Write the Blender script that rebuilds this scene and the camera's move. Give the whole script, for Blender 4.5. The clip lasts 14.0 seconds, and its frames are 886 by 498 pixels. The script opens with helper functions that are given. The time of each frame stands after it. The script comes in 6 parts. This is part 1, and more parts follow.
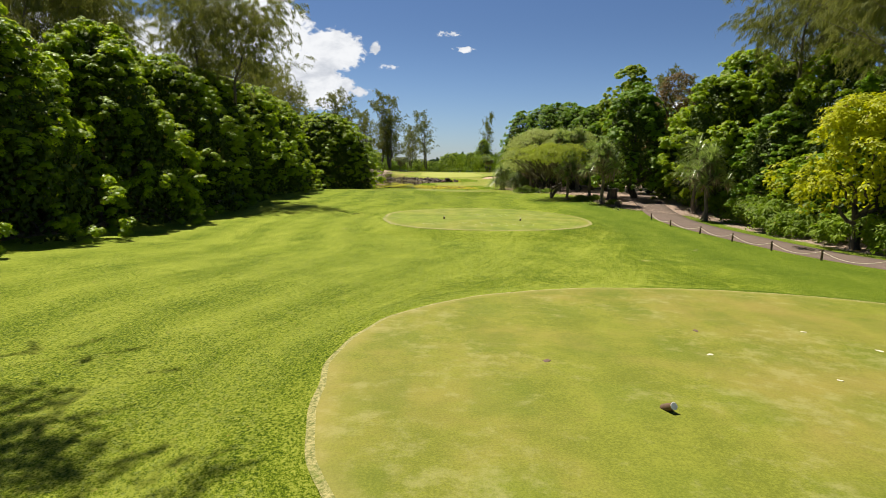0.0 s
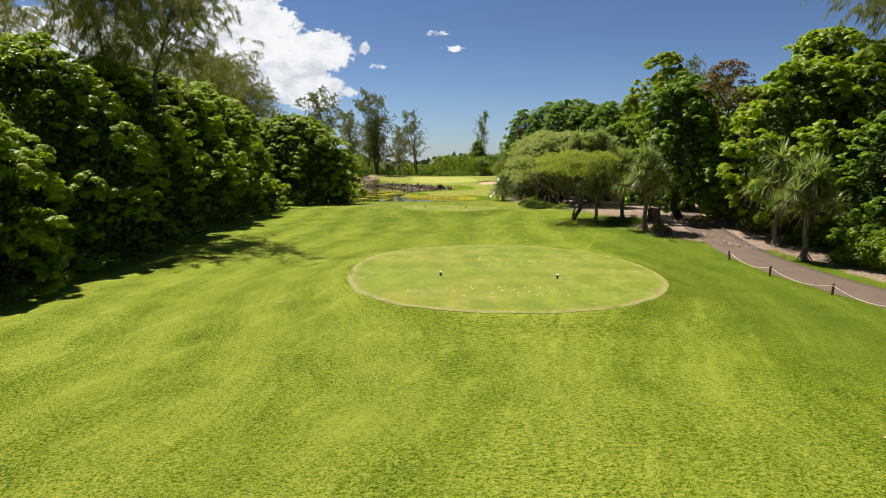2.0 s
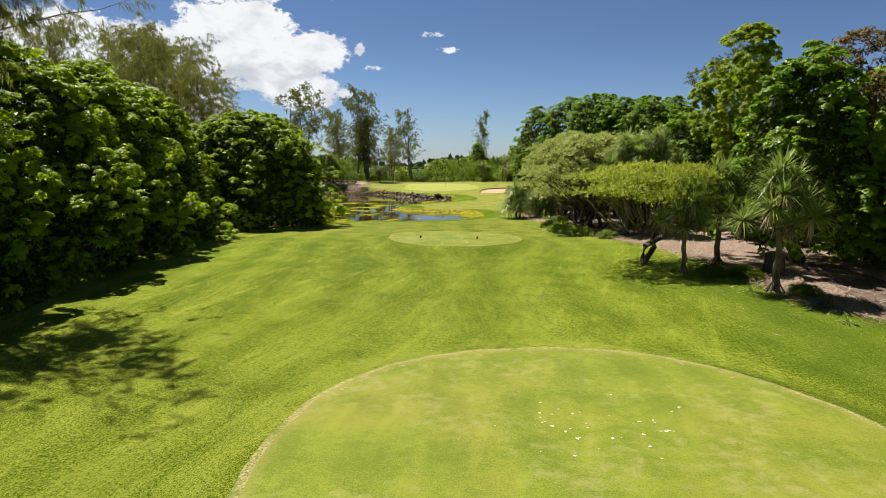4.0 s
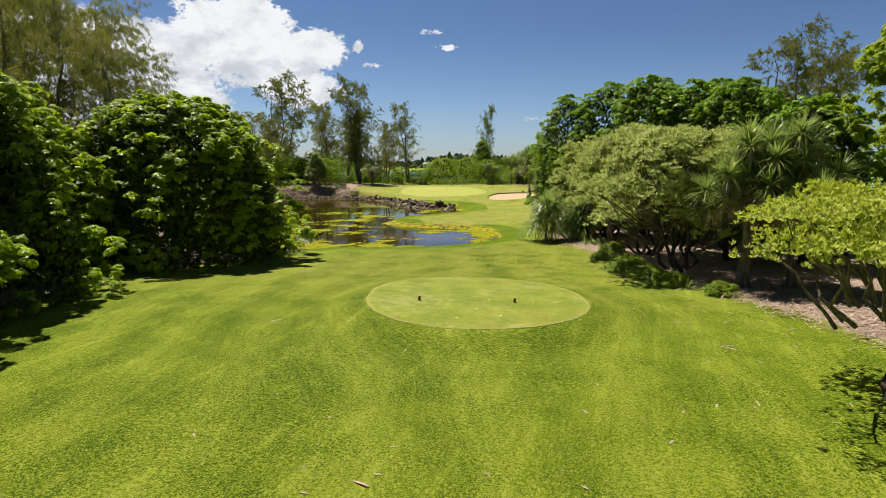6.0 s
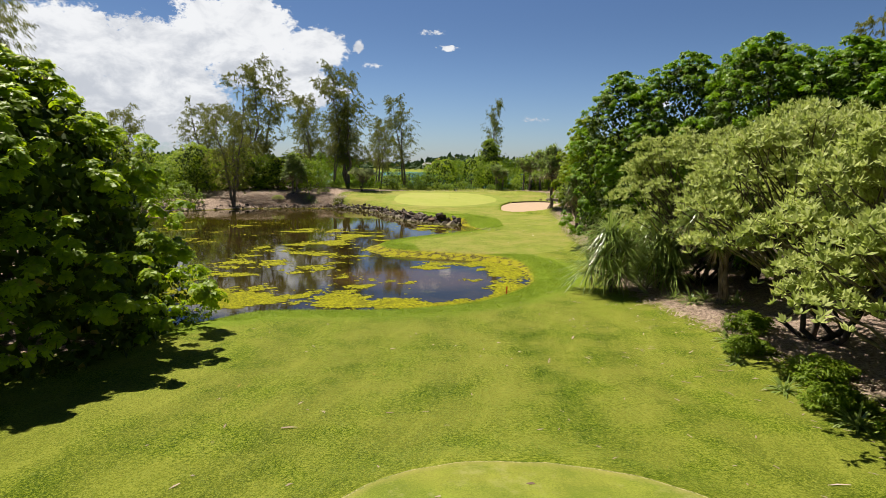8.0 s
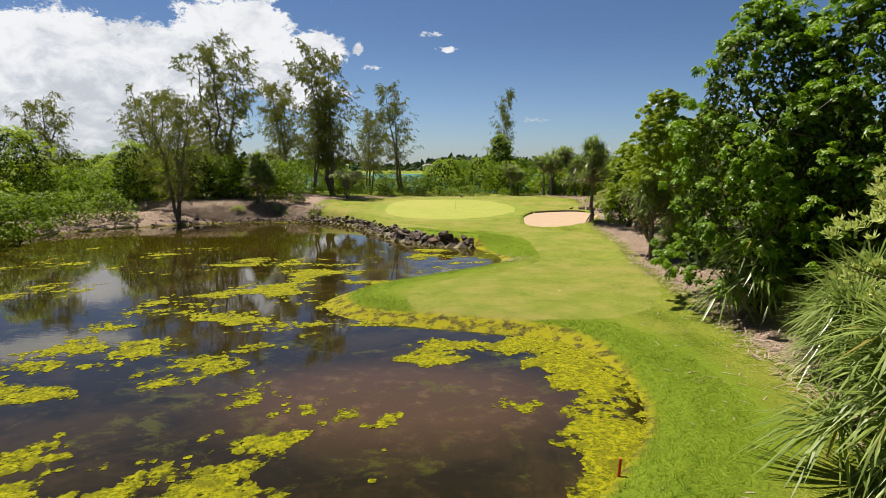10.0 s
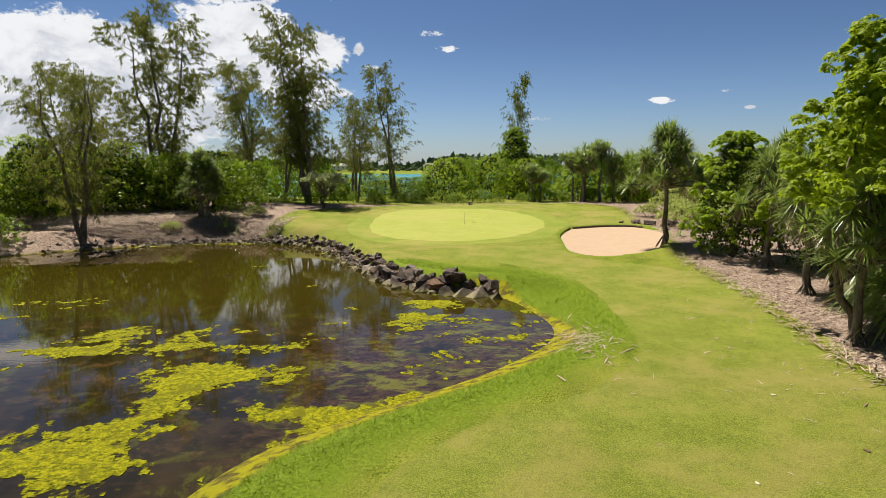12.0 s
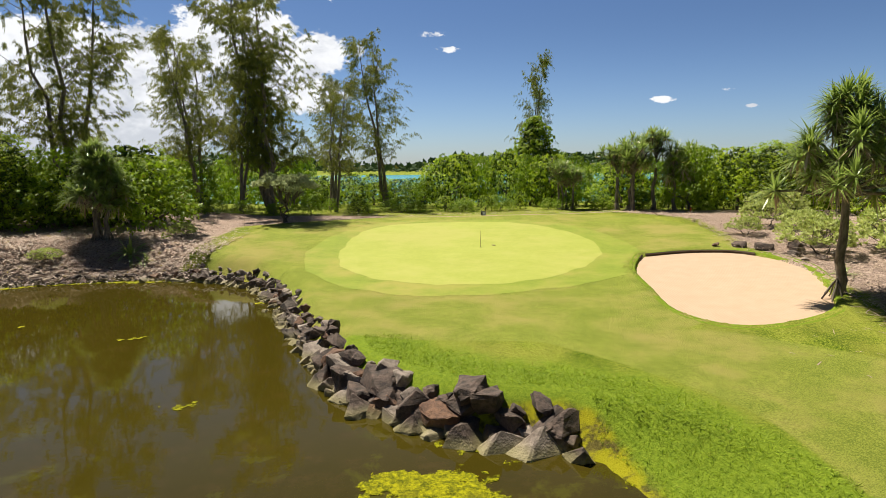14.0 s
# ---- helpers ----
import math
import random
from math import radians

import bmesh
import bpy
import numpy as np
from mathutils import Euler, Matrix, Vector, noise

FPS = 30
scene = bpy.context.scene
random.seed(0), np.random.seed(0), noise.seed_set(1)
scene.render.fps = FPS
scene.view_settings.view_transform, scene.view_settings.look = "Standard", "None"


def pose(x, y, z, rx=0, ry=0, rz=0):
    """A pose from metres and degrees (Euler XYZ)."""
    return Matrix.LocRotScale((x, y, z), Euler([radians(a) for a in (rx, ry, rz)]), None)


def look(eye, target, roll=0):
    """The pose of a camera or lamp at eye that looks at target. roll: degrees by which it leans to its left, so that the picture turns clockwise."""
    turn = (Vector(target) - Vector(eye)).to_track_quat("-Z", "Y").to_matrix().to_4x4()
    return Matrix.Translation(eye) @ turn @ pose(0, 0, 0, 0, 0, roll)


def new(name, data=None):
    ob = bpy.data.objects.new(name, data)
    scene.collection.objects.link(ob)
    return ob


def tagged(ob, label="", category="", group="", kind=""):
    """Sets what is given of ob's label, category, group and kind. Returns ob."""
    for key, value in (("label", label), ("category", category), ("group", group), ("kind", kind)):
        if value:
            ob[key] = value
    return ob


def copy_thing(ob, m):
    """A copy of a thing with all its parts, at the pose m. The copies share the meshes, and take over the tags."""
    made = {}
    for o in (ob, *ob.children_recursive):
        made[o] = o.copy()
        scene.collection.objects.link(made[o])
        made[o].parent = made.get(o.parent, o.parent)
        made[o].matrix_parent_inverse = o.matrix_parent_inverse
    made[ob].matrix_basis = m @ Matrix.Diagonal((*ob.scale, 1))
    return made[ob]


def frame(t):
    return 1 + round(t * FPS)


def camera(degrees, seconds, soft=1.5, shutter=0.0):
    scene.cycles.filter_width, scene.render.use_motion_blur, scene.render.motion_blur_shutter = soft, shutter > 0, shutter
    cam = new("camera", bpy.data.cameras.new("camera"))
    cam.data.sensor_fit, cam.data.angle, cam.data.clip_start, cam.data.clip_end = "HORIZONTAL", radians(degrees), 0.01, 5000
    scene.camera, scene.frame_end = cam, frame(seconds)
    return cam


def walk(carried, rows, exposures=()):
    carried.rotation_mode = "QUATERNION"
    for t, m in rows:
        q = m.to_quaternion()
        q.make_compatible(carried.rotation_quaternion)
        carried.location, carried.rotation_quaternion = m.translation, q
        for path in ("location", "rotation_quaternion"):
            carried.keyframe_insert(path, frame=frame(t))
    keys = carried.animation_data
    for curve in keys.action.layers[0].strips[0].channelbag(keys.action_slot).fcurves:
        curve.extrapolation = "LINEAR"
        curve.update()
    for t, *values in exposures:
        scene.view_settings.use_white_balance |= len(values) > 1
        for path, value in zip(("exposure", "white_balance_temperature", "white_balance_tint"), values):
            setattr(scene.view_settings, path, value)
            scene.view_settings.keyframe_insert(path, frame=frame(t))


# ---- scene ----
cam = camera(71.5, 14.0, soft=0.6)
PATH = [
    (0, (2.046, 9.822, 4.132), (2.003, 11.803, 3.857), 1.2),
    (0.5, (1.865, 13.132, 4.456), (1.829, 15.113, 4.18), 1.0),
    (1, (1.752, 16.833, 4.784), (1.723, 18.814, 4.508), 0.8),
    (1.5, (1.629, 20.798, 5.085), (1.606, 22.778, 4.809), 0.7),
    (2, (1.496, 24.887, 5.438), (1.478, 26.868, 5.161), 0.5),
    (2.5, (1.317, 29.479, 5.712), (1.306, 31.459, 5.435), 0.5),
    (3, (1.18, 34.020, 6.057), (1.173, 36.000, 5.779), 0.5),
    (3.2, (1.169, 35.856, 6.17), (1.161, 37.837, 5.895), 0.3),
    (5.3, (0.032, 56.091, 6.77), (0.039, 58.072, 6.498), 0.8),
    (5.5, (0.044, 58.009, 6.928), (0.047, 59.989, 6.649), 0.6),
    (6, (-0.014, 62.942, 6.988), (-0.011, 64.923, 6.708), 0.6),
    (6.5, (-0.091, 68.077, 7.024), (-0.088, 70.057, 6.744), 0.7),
    (7, (-0.125, 73.291, 7.136), (-0.123, 75.271, 6.856), 0.6),
    (7.5, (-0.204, 78.697, 7.201), (-0.202, 80.677, 6.921), 0.6),
    (8, (-0.378, 84.134, 7.254), (-0.373, 86.114, 6.976), 0.9),
    (8.5, (-0.605, 89.633, 7.322), (-0.597, 91.614, 7.044), 1.0),
    (9, (-0.696, 95.755, 7.229), (-0.687, 97.735, 6.952), 1.1),
    (9.2, (-0.703, 98.138, 7.141), (-0.694, 100.119, 6.868), 0.8),
    (11.3, (-0.993, 120.897, 7.026), (-0.997, 122.878, 6.749), 0.0),
    (11.5, (-1.011, 123.241, 7.035), (-1.016, 125.221, 6.758), -0.1),
    (12, (-1.099, 128.856, 7.029), (-1.105, 130.837, 6.753), -0.1),
    (12.5, (-1.197, 134.245, 6.972), (-1.203, 136.225, 6.696), -0.1),
    (13, (-1.297, 139.588, 6.891), (-1.303, 141.569, 6.615), -0.0),
    (13.5, (-1.293, 144.743, 6.808), (-1.303, 146.724, 6.534), -0.3),
    (14, (-1.392, 149.456, 6.678), (-1.405, 151.437, 6.404), -0.5),
]
walk(cam, [(t, look(eye, target, roll)) for t, eye, target, roll in PATH], [(0, 0.50), (3, 0.51), (6.5, 0.47), (12, 0.44), (14, 0.60)])

# ---- light and sky ----
SUN = Vector((-0.36, 0.42, 1.0)).normalized()
sun = new("sun", bpy.data.lights.new("sun", "SUN"))
sun.data.energy, sun.data.angle, sun.data.color = 5.7, radians(0.53), (1.0, 0.93, 0.78)
sun.matrix_basis = look(SUN * 100, (0, 0, 0))

world = bpy.data.worlds.new("sky")
scene.world = world
world.use_nodes = True
wt = world.node_tree


def node(tree, kind, ins=None, **props):
    """A node with its settings; ins maps input names or numbers to values or sockets."""
    nd = tree.nodes.new("ShaderNode" + kind)
    for k, v in props.items():
        setattr(nd, k, v)
    for k, v in (ins or {}).items():
        if isinstance(v, bpy.types.NodeSocket):
            tree.links.new(v, nd.inputs[k])
        else:
            nd.inputs[k].default_value = v
    return nd


def calc(tree, op, a, b=None, c=None, clamp=False):
    nd = node(tree, "Math", {n: v for n, v in enumerate((a, b, c)) if v is not None}, operation=op, use_clamp=clamp)
    return nd.outputs[0]


def mixc(tree, fac, a, b, blend="MIX"):
    nd = node(tree, "Mix", data_type="RGBA", blend_type=blend)
    for sock, v in ((nd.inputs[0], fac), (nd.inputs[6], a), (nd.inputs[7], b)):
        if isinstance(v, bpy.types.NodeSocket):
            tree.links.new(v, sock)
        else:
            sock.default_value = v if not isinstance(v, tuple) else (*v[:3], 1)
    return nd.outputs[2]


def ramp(tree, v, lo, hi):
    return node(tree, "MapRange", {0: v, 1: lo, 2: hi}, interpolation_type="SMOOTHSTEP").outputs[0]


def noise_of(tree, vec, scale, detail=4.0, rough=0.55, distort=0.0):
    return node(tree, "TexNoise", {"Vector": vec, "Scale": scale, "Detail": detail, "Roughness": rough, "Distortion": distort}).outputs[0]


sky = node(wt, "TexSky", sky_type="NISHITA", sun_disc=False, sun_elevation=math.asin(SUN.z), sun_rotation=math.atan2(SUN.x, SUN.y),
           air_density=1.0, dust_density=0.3, ozone_density=2.5, altitude=0.0)
way = node(wt, "TexCoord").outputs["Generated"]
sep = node(wt, "SeparateXYZ", {0: way})
azim = calc(wt, "ARCTAN2", sep.outputs[0], sep.outputs[1])
elev = calc(wt, "ARCSINE", sep.outputs[2])
# cumulus banks: azimuth, elevation, half width, half height, in degrees
CLOUDS = [(-18.0, 9.8, 6.2, 4.2), (-11.6, 9.6, 3.2, 2.1), (-24.5, 7.6, 6.2, 4.0), (-32, 8.0, 7, 4.2), (-36, 3.4, 11, 4.0), (-26, 4.0, 9, 3.6),
          (-13.5, 6.6, 4.0, 2.2), (-33, 14.3, 6, 1.0), (-7.7, 9.9, 0.55, 0.55), (-6.6, 8.4, 0.95, 0.42), (-1.35, 11.4, 1.2, 0.35), (0.2, 10.1, 1.0, 0.3),
          (8.2, 4.0, 1.5, 0.4), (19.0, 5.3, 0.85, 0.24), (24.0, 5.9, 0.7, 0.2), (26.0, 4.5, 0.6, 0.18), (-9.5, 14.6, 2.4, 0.6), (-15.0, 14.2, 1.3, 0.9),
          (-9.3, 10.7, 0.6, 0.5), (-9.0, 6.3, 1.4, 0.5), (60, 14, 14, 3), (165, 12, 20, 4), (-80, 12, 16, 5)]
cover = None
for a, e, ra, re in CLOUDS:
    da = calc(wt, "MULTIPLY", calc(wt, "SUBTRACT", azim, radians(a)), 1 / radians(ra))
    de = calc(wt, "MULTIPLY", calc(wt, "SUBTRACT", elev, radians(e)), 1 / radians(re))
    one = calc(wt, "SUBTRACT", 1.0, calc(wt, "MULTIPLY_ADD", da, da, calc(wt, "MULTIPLY", de, de)))
    one = calc(wt, "MULTIPLY", one, 1.35 if ra > 3 else 0.42)
    cover = one if cover is None else calc(wt, "SMOOTH_MAX", cover, one, 0.25)
flat = node(wt, "CombineXYZ", {0: azim, 1: calc(wt, "MULTIPLY", elev, 1.5), 2: 0.37}).outputs[0]
puffs = noise_of(wt, flat, 11.0, 4.0, 0.5, 0.1)
curls = noise_of(wt, flat, 46.0, 6.0, 0.6, 0.4)
edge = calc(wt, "MULTIPLY_ADD", calc(wt, "SUBTRACT", puffs, 0.5), 1.9, cover)
edge = calc(wt, "MULTIPLY_ADD", calc(wt, "SUBTRACT", curls, 0.5), 1.5, edge)
edge = calc(wt, "MULTIPLY_ADD", calc(wt, "SUBTRACT", noise_of(wt, flat, 150.0, 4.0, 0.6, 0.3), 0.5), 1.1, edge)
thick = ramp(wt, edge, 0.05, 0.45)
shade = noise_of(wt, flat, 17.0, 6.0, 0.6, 0.3)
white = mixc(wt, ramp(wt, calc(wt, "MULTIPLY_ADD", shade, 1.4, calc(wt, "MULTIPLY", elev, -1.6)), 0.28, 0.72), (17.9, 18.0, 18.2), (11.4, 11.9, 12.9))
low = ramp(wt, elev, radians(-1), radians(13))
tint = mixc(wt, low, (1.18, 1.40, 1.86), (0.84, 1.00, 1.30))
tint = mixc(wt, ramp(wt, elev, radians(15), radians(38)), tint, (0.28, 0.35, 0.44))
blue = mixc(wt, 1.0, sky.outputs[0], tint, "MULTIPLY")
heaven = mixc(wt, calc(wt, "MULTIPLY", thick, 0.95), blue, white)
wt.links.new(heaven, wt.nodes["Background"].inputs[0])
wt.nodes["Background"].inputs[1].default_value = 0.038


# ---- materials ----
def material(name):
    m = bpy.data.materials.new(name)
    m.use_nodes = True
    t = m.node_tree
    return m, t, t.nodes["Principled BSDF"]


def place(t):
    return node(t, "NewGeometry").outputs["Position"]


def bump(t, b, height, strength, dist=0.05):
    t.links.new(node(t, "Bump", {"Height": height, "Strength": strength, "Distance": dist}).outputs[0], b.inputs["Normal"])


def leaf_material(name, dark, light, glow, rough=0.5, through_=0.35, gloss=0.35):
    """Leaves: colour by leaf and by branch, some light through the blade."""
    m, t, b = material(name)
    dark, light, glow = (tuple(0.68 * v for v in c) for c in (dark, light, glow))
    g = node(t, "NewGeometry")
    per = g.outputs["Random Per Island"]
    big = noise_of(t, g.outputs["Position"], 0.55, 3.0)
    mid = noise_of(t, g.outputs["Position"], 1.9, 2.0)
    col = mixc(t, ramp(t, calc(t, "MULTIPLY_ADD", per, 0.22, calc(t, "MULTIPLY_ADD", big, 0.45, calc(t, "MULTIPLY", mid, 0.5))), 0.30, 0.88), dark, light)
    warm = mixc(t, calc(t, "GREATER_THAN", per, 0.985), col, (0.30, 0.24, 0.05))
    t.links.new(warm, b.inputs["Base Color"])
    b.inputs["Roughness"].default_value = rough
    b.inputs["Specular IOR Level"].default_value = gloss
    lit = node(t, "BsdfTranslucent", {"Color": (*glow, 1)})
    t.links.new(mixc(t, 0.6, warm, glow), lit.inputs["Color"])
    both = node(t, "MixShader", {0: through_, 1: b.outputs[0], 2: lit.outputs[0]})
    t.links.new(both.outputs[0], t.nodes["Material Output"].inputs[0])
    return m


def bark_material(name, dark, light, scale=6.0):
    m, t, b = material(name)
    p = node(t, "TexCoord").outputs["Object"]
    long = node(t, "Mapping", {"Vector": p, "Scale": (1, 1, 0.25)}).outputs[0]
    n1 = noise_of(t, long, scale, 6.0, 0.65)
    t.links.new(mixc(t, ramp(t, n1, 0.3, 0.7), dark, light), b.inputs["Base Color"])
    b.inputs["Roughness"].default_value = 0.9
    bump(t, b, n1, 0.7, 0.04)
    return m


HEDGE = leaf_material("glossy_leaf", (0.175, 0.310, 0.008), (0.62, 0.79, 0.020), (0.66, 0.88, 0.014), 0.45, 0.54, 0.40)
# darker leaf for crown interiors: the shade in there is put into its colour
SHADE_LEAF = leaf_material("shaded_leaf", (0.040, 0.075, 0.005), (0.100, 0.155, 0.010), (0.16, 0.26, 0.01), 0.6, 0.15, 0.2)
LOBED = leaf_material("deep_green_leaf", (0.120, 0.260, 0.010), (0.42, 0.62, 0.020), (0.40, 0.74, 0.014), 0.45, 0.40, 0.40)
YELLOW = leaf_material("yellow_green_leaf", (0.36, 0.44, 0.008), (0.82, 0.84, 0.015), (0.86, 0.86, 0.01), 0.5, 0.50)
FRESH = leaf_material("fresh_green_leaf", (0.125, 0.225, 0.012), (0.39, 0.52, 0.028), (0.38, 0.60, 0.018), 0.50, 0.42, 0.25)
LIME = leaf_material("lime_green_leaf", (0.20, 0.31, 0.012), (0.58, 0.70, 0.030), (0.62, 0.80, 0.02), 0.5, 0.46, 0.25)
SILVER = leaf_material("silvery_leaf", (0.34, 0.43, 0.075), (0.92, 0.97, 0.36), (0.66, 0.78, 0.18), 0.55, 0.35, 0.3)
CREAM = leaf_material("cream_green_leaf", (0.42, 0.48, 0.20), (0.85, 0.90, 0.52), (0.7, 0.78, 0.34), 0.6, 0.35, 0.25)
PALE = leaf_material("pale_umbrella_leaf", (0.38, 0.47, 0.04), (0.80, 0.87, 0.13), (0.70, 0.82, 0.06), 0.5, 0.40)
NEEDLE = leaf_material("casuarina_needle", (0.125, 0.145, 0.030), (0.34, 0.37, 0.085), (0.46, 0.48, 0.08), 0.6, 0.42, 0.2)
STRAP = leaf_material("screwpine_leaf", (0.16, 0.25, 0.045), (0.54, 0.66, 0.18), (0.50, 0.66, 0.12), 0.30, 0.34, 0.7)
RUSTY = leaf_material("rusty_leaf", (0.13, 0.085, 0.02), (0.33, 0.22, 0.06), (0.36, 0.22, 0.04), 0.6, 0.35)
DEAD = leaf_material("dead_strap", (0.32, 0.22, 0.165), (0.80, 0.64, 0.51), (0.4, 0.3, 0.2), 0.8, 0.05, 0.1)
# lighter copy of dead_strap: brightness for the dim far bank put into its colour
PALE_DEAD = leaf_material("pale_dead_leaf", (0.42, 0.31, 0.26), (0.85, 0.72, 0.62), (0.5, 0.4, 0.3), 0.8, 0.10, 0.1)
BARK = bark_material("grey_bark", (0.07, 0.055, 0.042), (0.22, 0.18, 0.14))
DARKBARK = bark_material("dark_bark", (0.035, 0.026, 0.020), (0.11, 0.085, 0.065))


def turf(t, b, dark, light, dry, fine=26.0, stripes=0.0, dryness=0.5, tuft=0.35, grain=0.95):
    """Mown grass: blades, patches, mowing bands."""
    p = place(t)
    dark, light, dry = (tuple(0.70 * v for v in c) for c in (dark, light, dry))
    n1 = noise_of(t, p, fine, 3.0, 0.7)
    n5 = noise_of(t, p, fine * 0.5, 6.0, 0.75)
    n2 = noise_of(t, p, 0.55, 5.0, 0.62)
    n3 = noise_of(t, p, 3.2, 4.0, 0.65)
    n4 = noise_of(t, p, 0.16, 3.0, 0.5)
    mixf = calc(t, "MULTIPLY_ADD", n1, grain, calc(t, "MULTIPLY_ADD", n5, tuft, calc(t, "MULTIPLY_ADD", n3, 0.22, calc(t, "MULTIPLY", n2, 0.26))))
    mixf = calc(t, "SUBTRACT", mixf, tuft * 0.5 + grain * 0.5 - 0.38)
    if stripes:
        bent = node(t, "Mapping", {"Vector": p, "Rotation": (0, 0, radians(-9))}).outputs[0]
        band = node(t, "TexWave", {"Vector": bent, "Scale": 0.16, "Distortion": 3.0, "Detail": 1.0, "Detail Scale": 0.05}, wave_type="BANDS", bands_direction="X").outputs["Fac"]
        mixf = calc(t, "MULTIPLY_ADD", calc(t, "SUBTRACT", band, 0.5), stripes, mixf)
        slant = node(t, "Mapping", {"Vector": p, "Rotation": (0, 0, radians(14))}).outputs[0]
        wheel = node(t, "TexWave", {"Vector": slant, "Scale": 0.27, "Distortion": 3.0, "Detail": 1.0, "Detail Scale": 0.04}, wave_type="BANDS", bands_direction="X").outputs["Fac"]
        mixf = calc(t, "MULTIPLY_ADD", calc(t, "MULTIPLY", ramp(t, wheel, 0.80, 0.98), ramp(t, n2, 0.40, 0.65)), stripes * 1.3, mixf)
    col = mixc(t, ramp(t, mixf, 0.47, 0.77), dark, light)
    patch = ramp(t, calc(t, "MULTIPLY_ADD", n4, 0.7, calc(t, "MULTIPLY", n2, 0.6)), 0.56, 0.86)
    col = mixc(t, calc(t, "MULTIPLY", patch, dryness), col, dry)
    return col, calc(t, "ADD", n1, calc(t, "MULTIPLY", n3, 0.8))


def attr(t, name):
    return node(t, "Attribute", attribute_name=name).outputs["Fac"]


def rough_turf(t):
    """Coarse mown grass: tufts and streaks drawn out along the mower's way, pale tips, green hollows."""
    p = place(t)
    wander = calc(t, "MULTIPLY", calc(t, "SUBTRACT", noise_of(t, p, 0.11, 2.0), 0.5), 2.5)
    u = calc(t, "ADD", attr(t, "mow"), wander)
    y = node(t, "SeparateXYZ", {0: p}).outputs[1]
    long = node(t, "CombineXYZ", {0: u, 1: calc(t, "MULTIPLY", y, 0.10), 2: 0.3}).outputs[0]
    short = node(t, "CombineXYZ", {0: u, 1: calc(t, "MULTIPLY", y, 0.75), 2: 1.7}).outputs[0]
    streak = noise_of(t, long, 4.2, 5.0, 0.7)
    tuft = noise_of(t, short, 13.0, 5.0, 0.78)
    tips = noise_of(t, p, 24.0, 4.0, 0.8)
    patch = noise_of(t, p, 0.42, 5.0, 0.62)
    wide = noise_of(t, p, 0.10, 3.0, 0.5)
    band = node(t, "TexWave", {"Vector": node(t, "CombineXYZ", {0: u}).outputs[0], "Scale": 0.10, "Distortion": 0.6}, wave_type="BANDS", bands_direction="X").outputs["Fac"]
    slant = node(t, "Mapping", {"Vector": p, "Rotation": (0, 0, radians(19))}).outputs[0]
    wheel = node(t, "TexWave", {"Vector": slant, "Scale": 0.21, "Distortion": 2.5, "Detail": 1.0, "Detail Scale": 0.05}, wave_type="BANDS", bands_direction="X").outputs["Fac"]
    v = calc(t, "MULTIPLY_ADD", calc(t, "SUBTRACT", tuft, 0.5), 1.9, calc(t, "MULTIPLY_ADD", attr(t, "dry"), 0.12, 0.465))
    for src, mid, k in ((tips, 0.5, 2.3), (noise_of(t, p, 60.0, 2.0, 0.7), 0.5, 1.1), (streak, 0.5, 0.48), (patch, 0.5, 0.40), (band, 0.5, 0.14)):
        v = calc(t, "MULTIPLY_ADD", calc(t, "SUBTRACT", src, mid), k, v)
    v = calc(t, "MULTIPLY_ADD", calc(t, "MULTIPLY", ramp(t, wheel, 0.86, 0.99), ramp(t, patch, 0.42, 0.6)), 0.10, v)
    col = mixc(t, ramp(t, v, 0.24, 0.53), (0.036, 0.074, 0.002), (0.152, 0.212, 0.005))
    col = mixc(t, ramp(t, v, 0.52, 0.82), col, (0.355, 0.395, 0.060))
    sunny = ramp(t, calc(t, "MULTIPLY_ADD", patch, 0.5, calc(t, "MULTIPLY", wide, 0.7)), 0.54, 0.76)
    col = mixc(t, calc(t, "MULTIPLY", sunny, 0.28), col, (0.205, 0.262, 0.014))
    # worn, thinner turf towards the pond
    thin = calc(t, "MULTIPLY", attr(t, "thin"), ramp(t, calc(t, "MULTIPLY_ADD", tuft, 0.4, calc(t, "MULTIPLY", patch, 0.8)), 0.42, 0.72))
    col = mixc(t, calc(t, "MULTIPLY", thin, 0.6), col, mixc(t, tips, (0.150, 0.155, 0.014), (0.34, 0.325, 0.075)))
    return col, calc(t, "MULTIPLY_ADD", tips, 0.5, calc(t, "MULTIPLY_ADD", streak, 0.5, tuft))


GROUND, t, b = material("ground")
p = place(t)
rough_col, rough_h = rough_turf(t)
shady = ramp(t, calc(t, "MULTIPLY_ADD", calc(t, "SUBTRACT", noise_of(t, p, 0.5, 4.0), 0.5), 1.2, attr(t, "deep")), 0.1, 0.9)
rough_col = mixc(t, calc(t, "MULTIPLY", shady, 0.55), rough_col, mixc(t, noise_of(t, p, 14.0, 4.0, 0.7), (0.050, 0.094, 0.005), (0.125, 0.180, 0.016)))
short_col, short_h = turf(t, b, (0.185, 0.235, 0.030), (0.395, 0.440, 0.070), (0.47, 0.38, 0.13), 26.0, 0.0, 0.64)
wob = calc(t, "MULTIPLY", calc(t, "SUBTRACT", noise_of(t, p, 1.3, 5.0, 0.65), 0.5), 1.6)
short_f = ramp(t, calc(t, "MULTIPLY_ADD", wob, 0.22, attr(t, "apron")), -0.10, 0.12)
col = mixc(t, short_f, rough_col, short_col)
lush = ramp(t, calc(t, "ADD", attr(t, "lush"), calc(t, "MULTIPLY", wob, 0.9)), -0.4, 0.6)
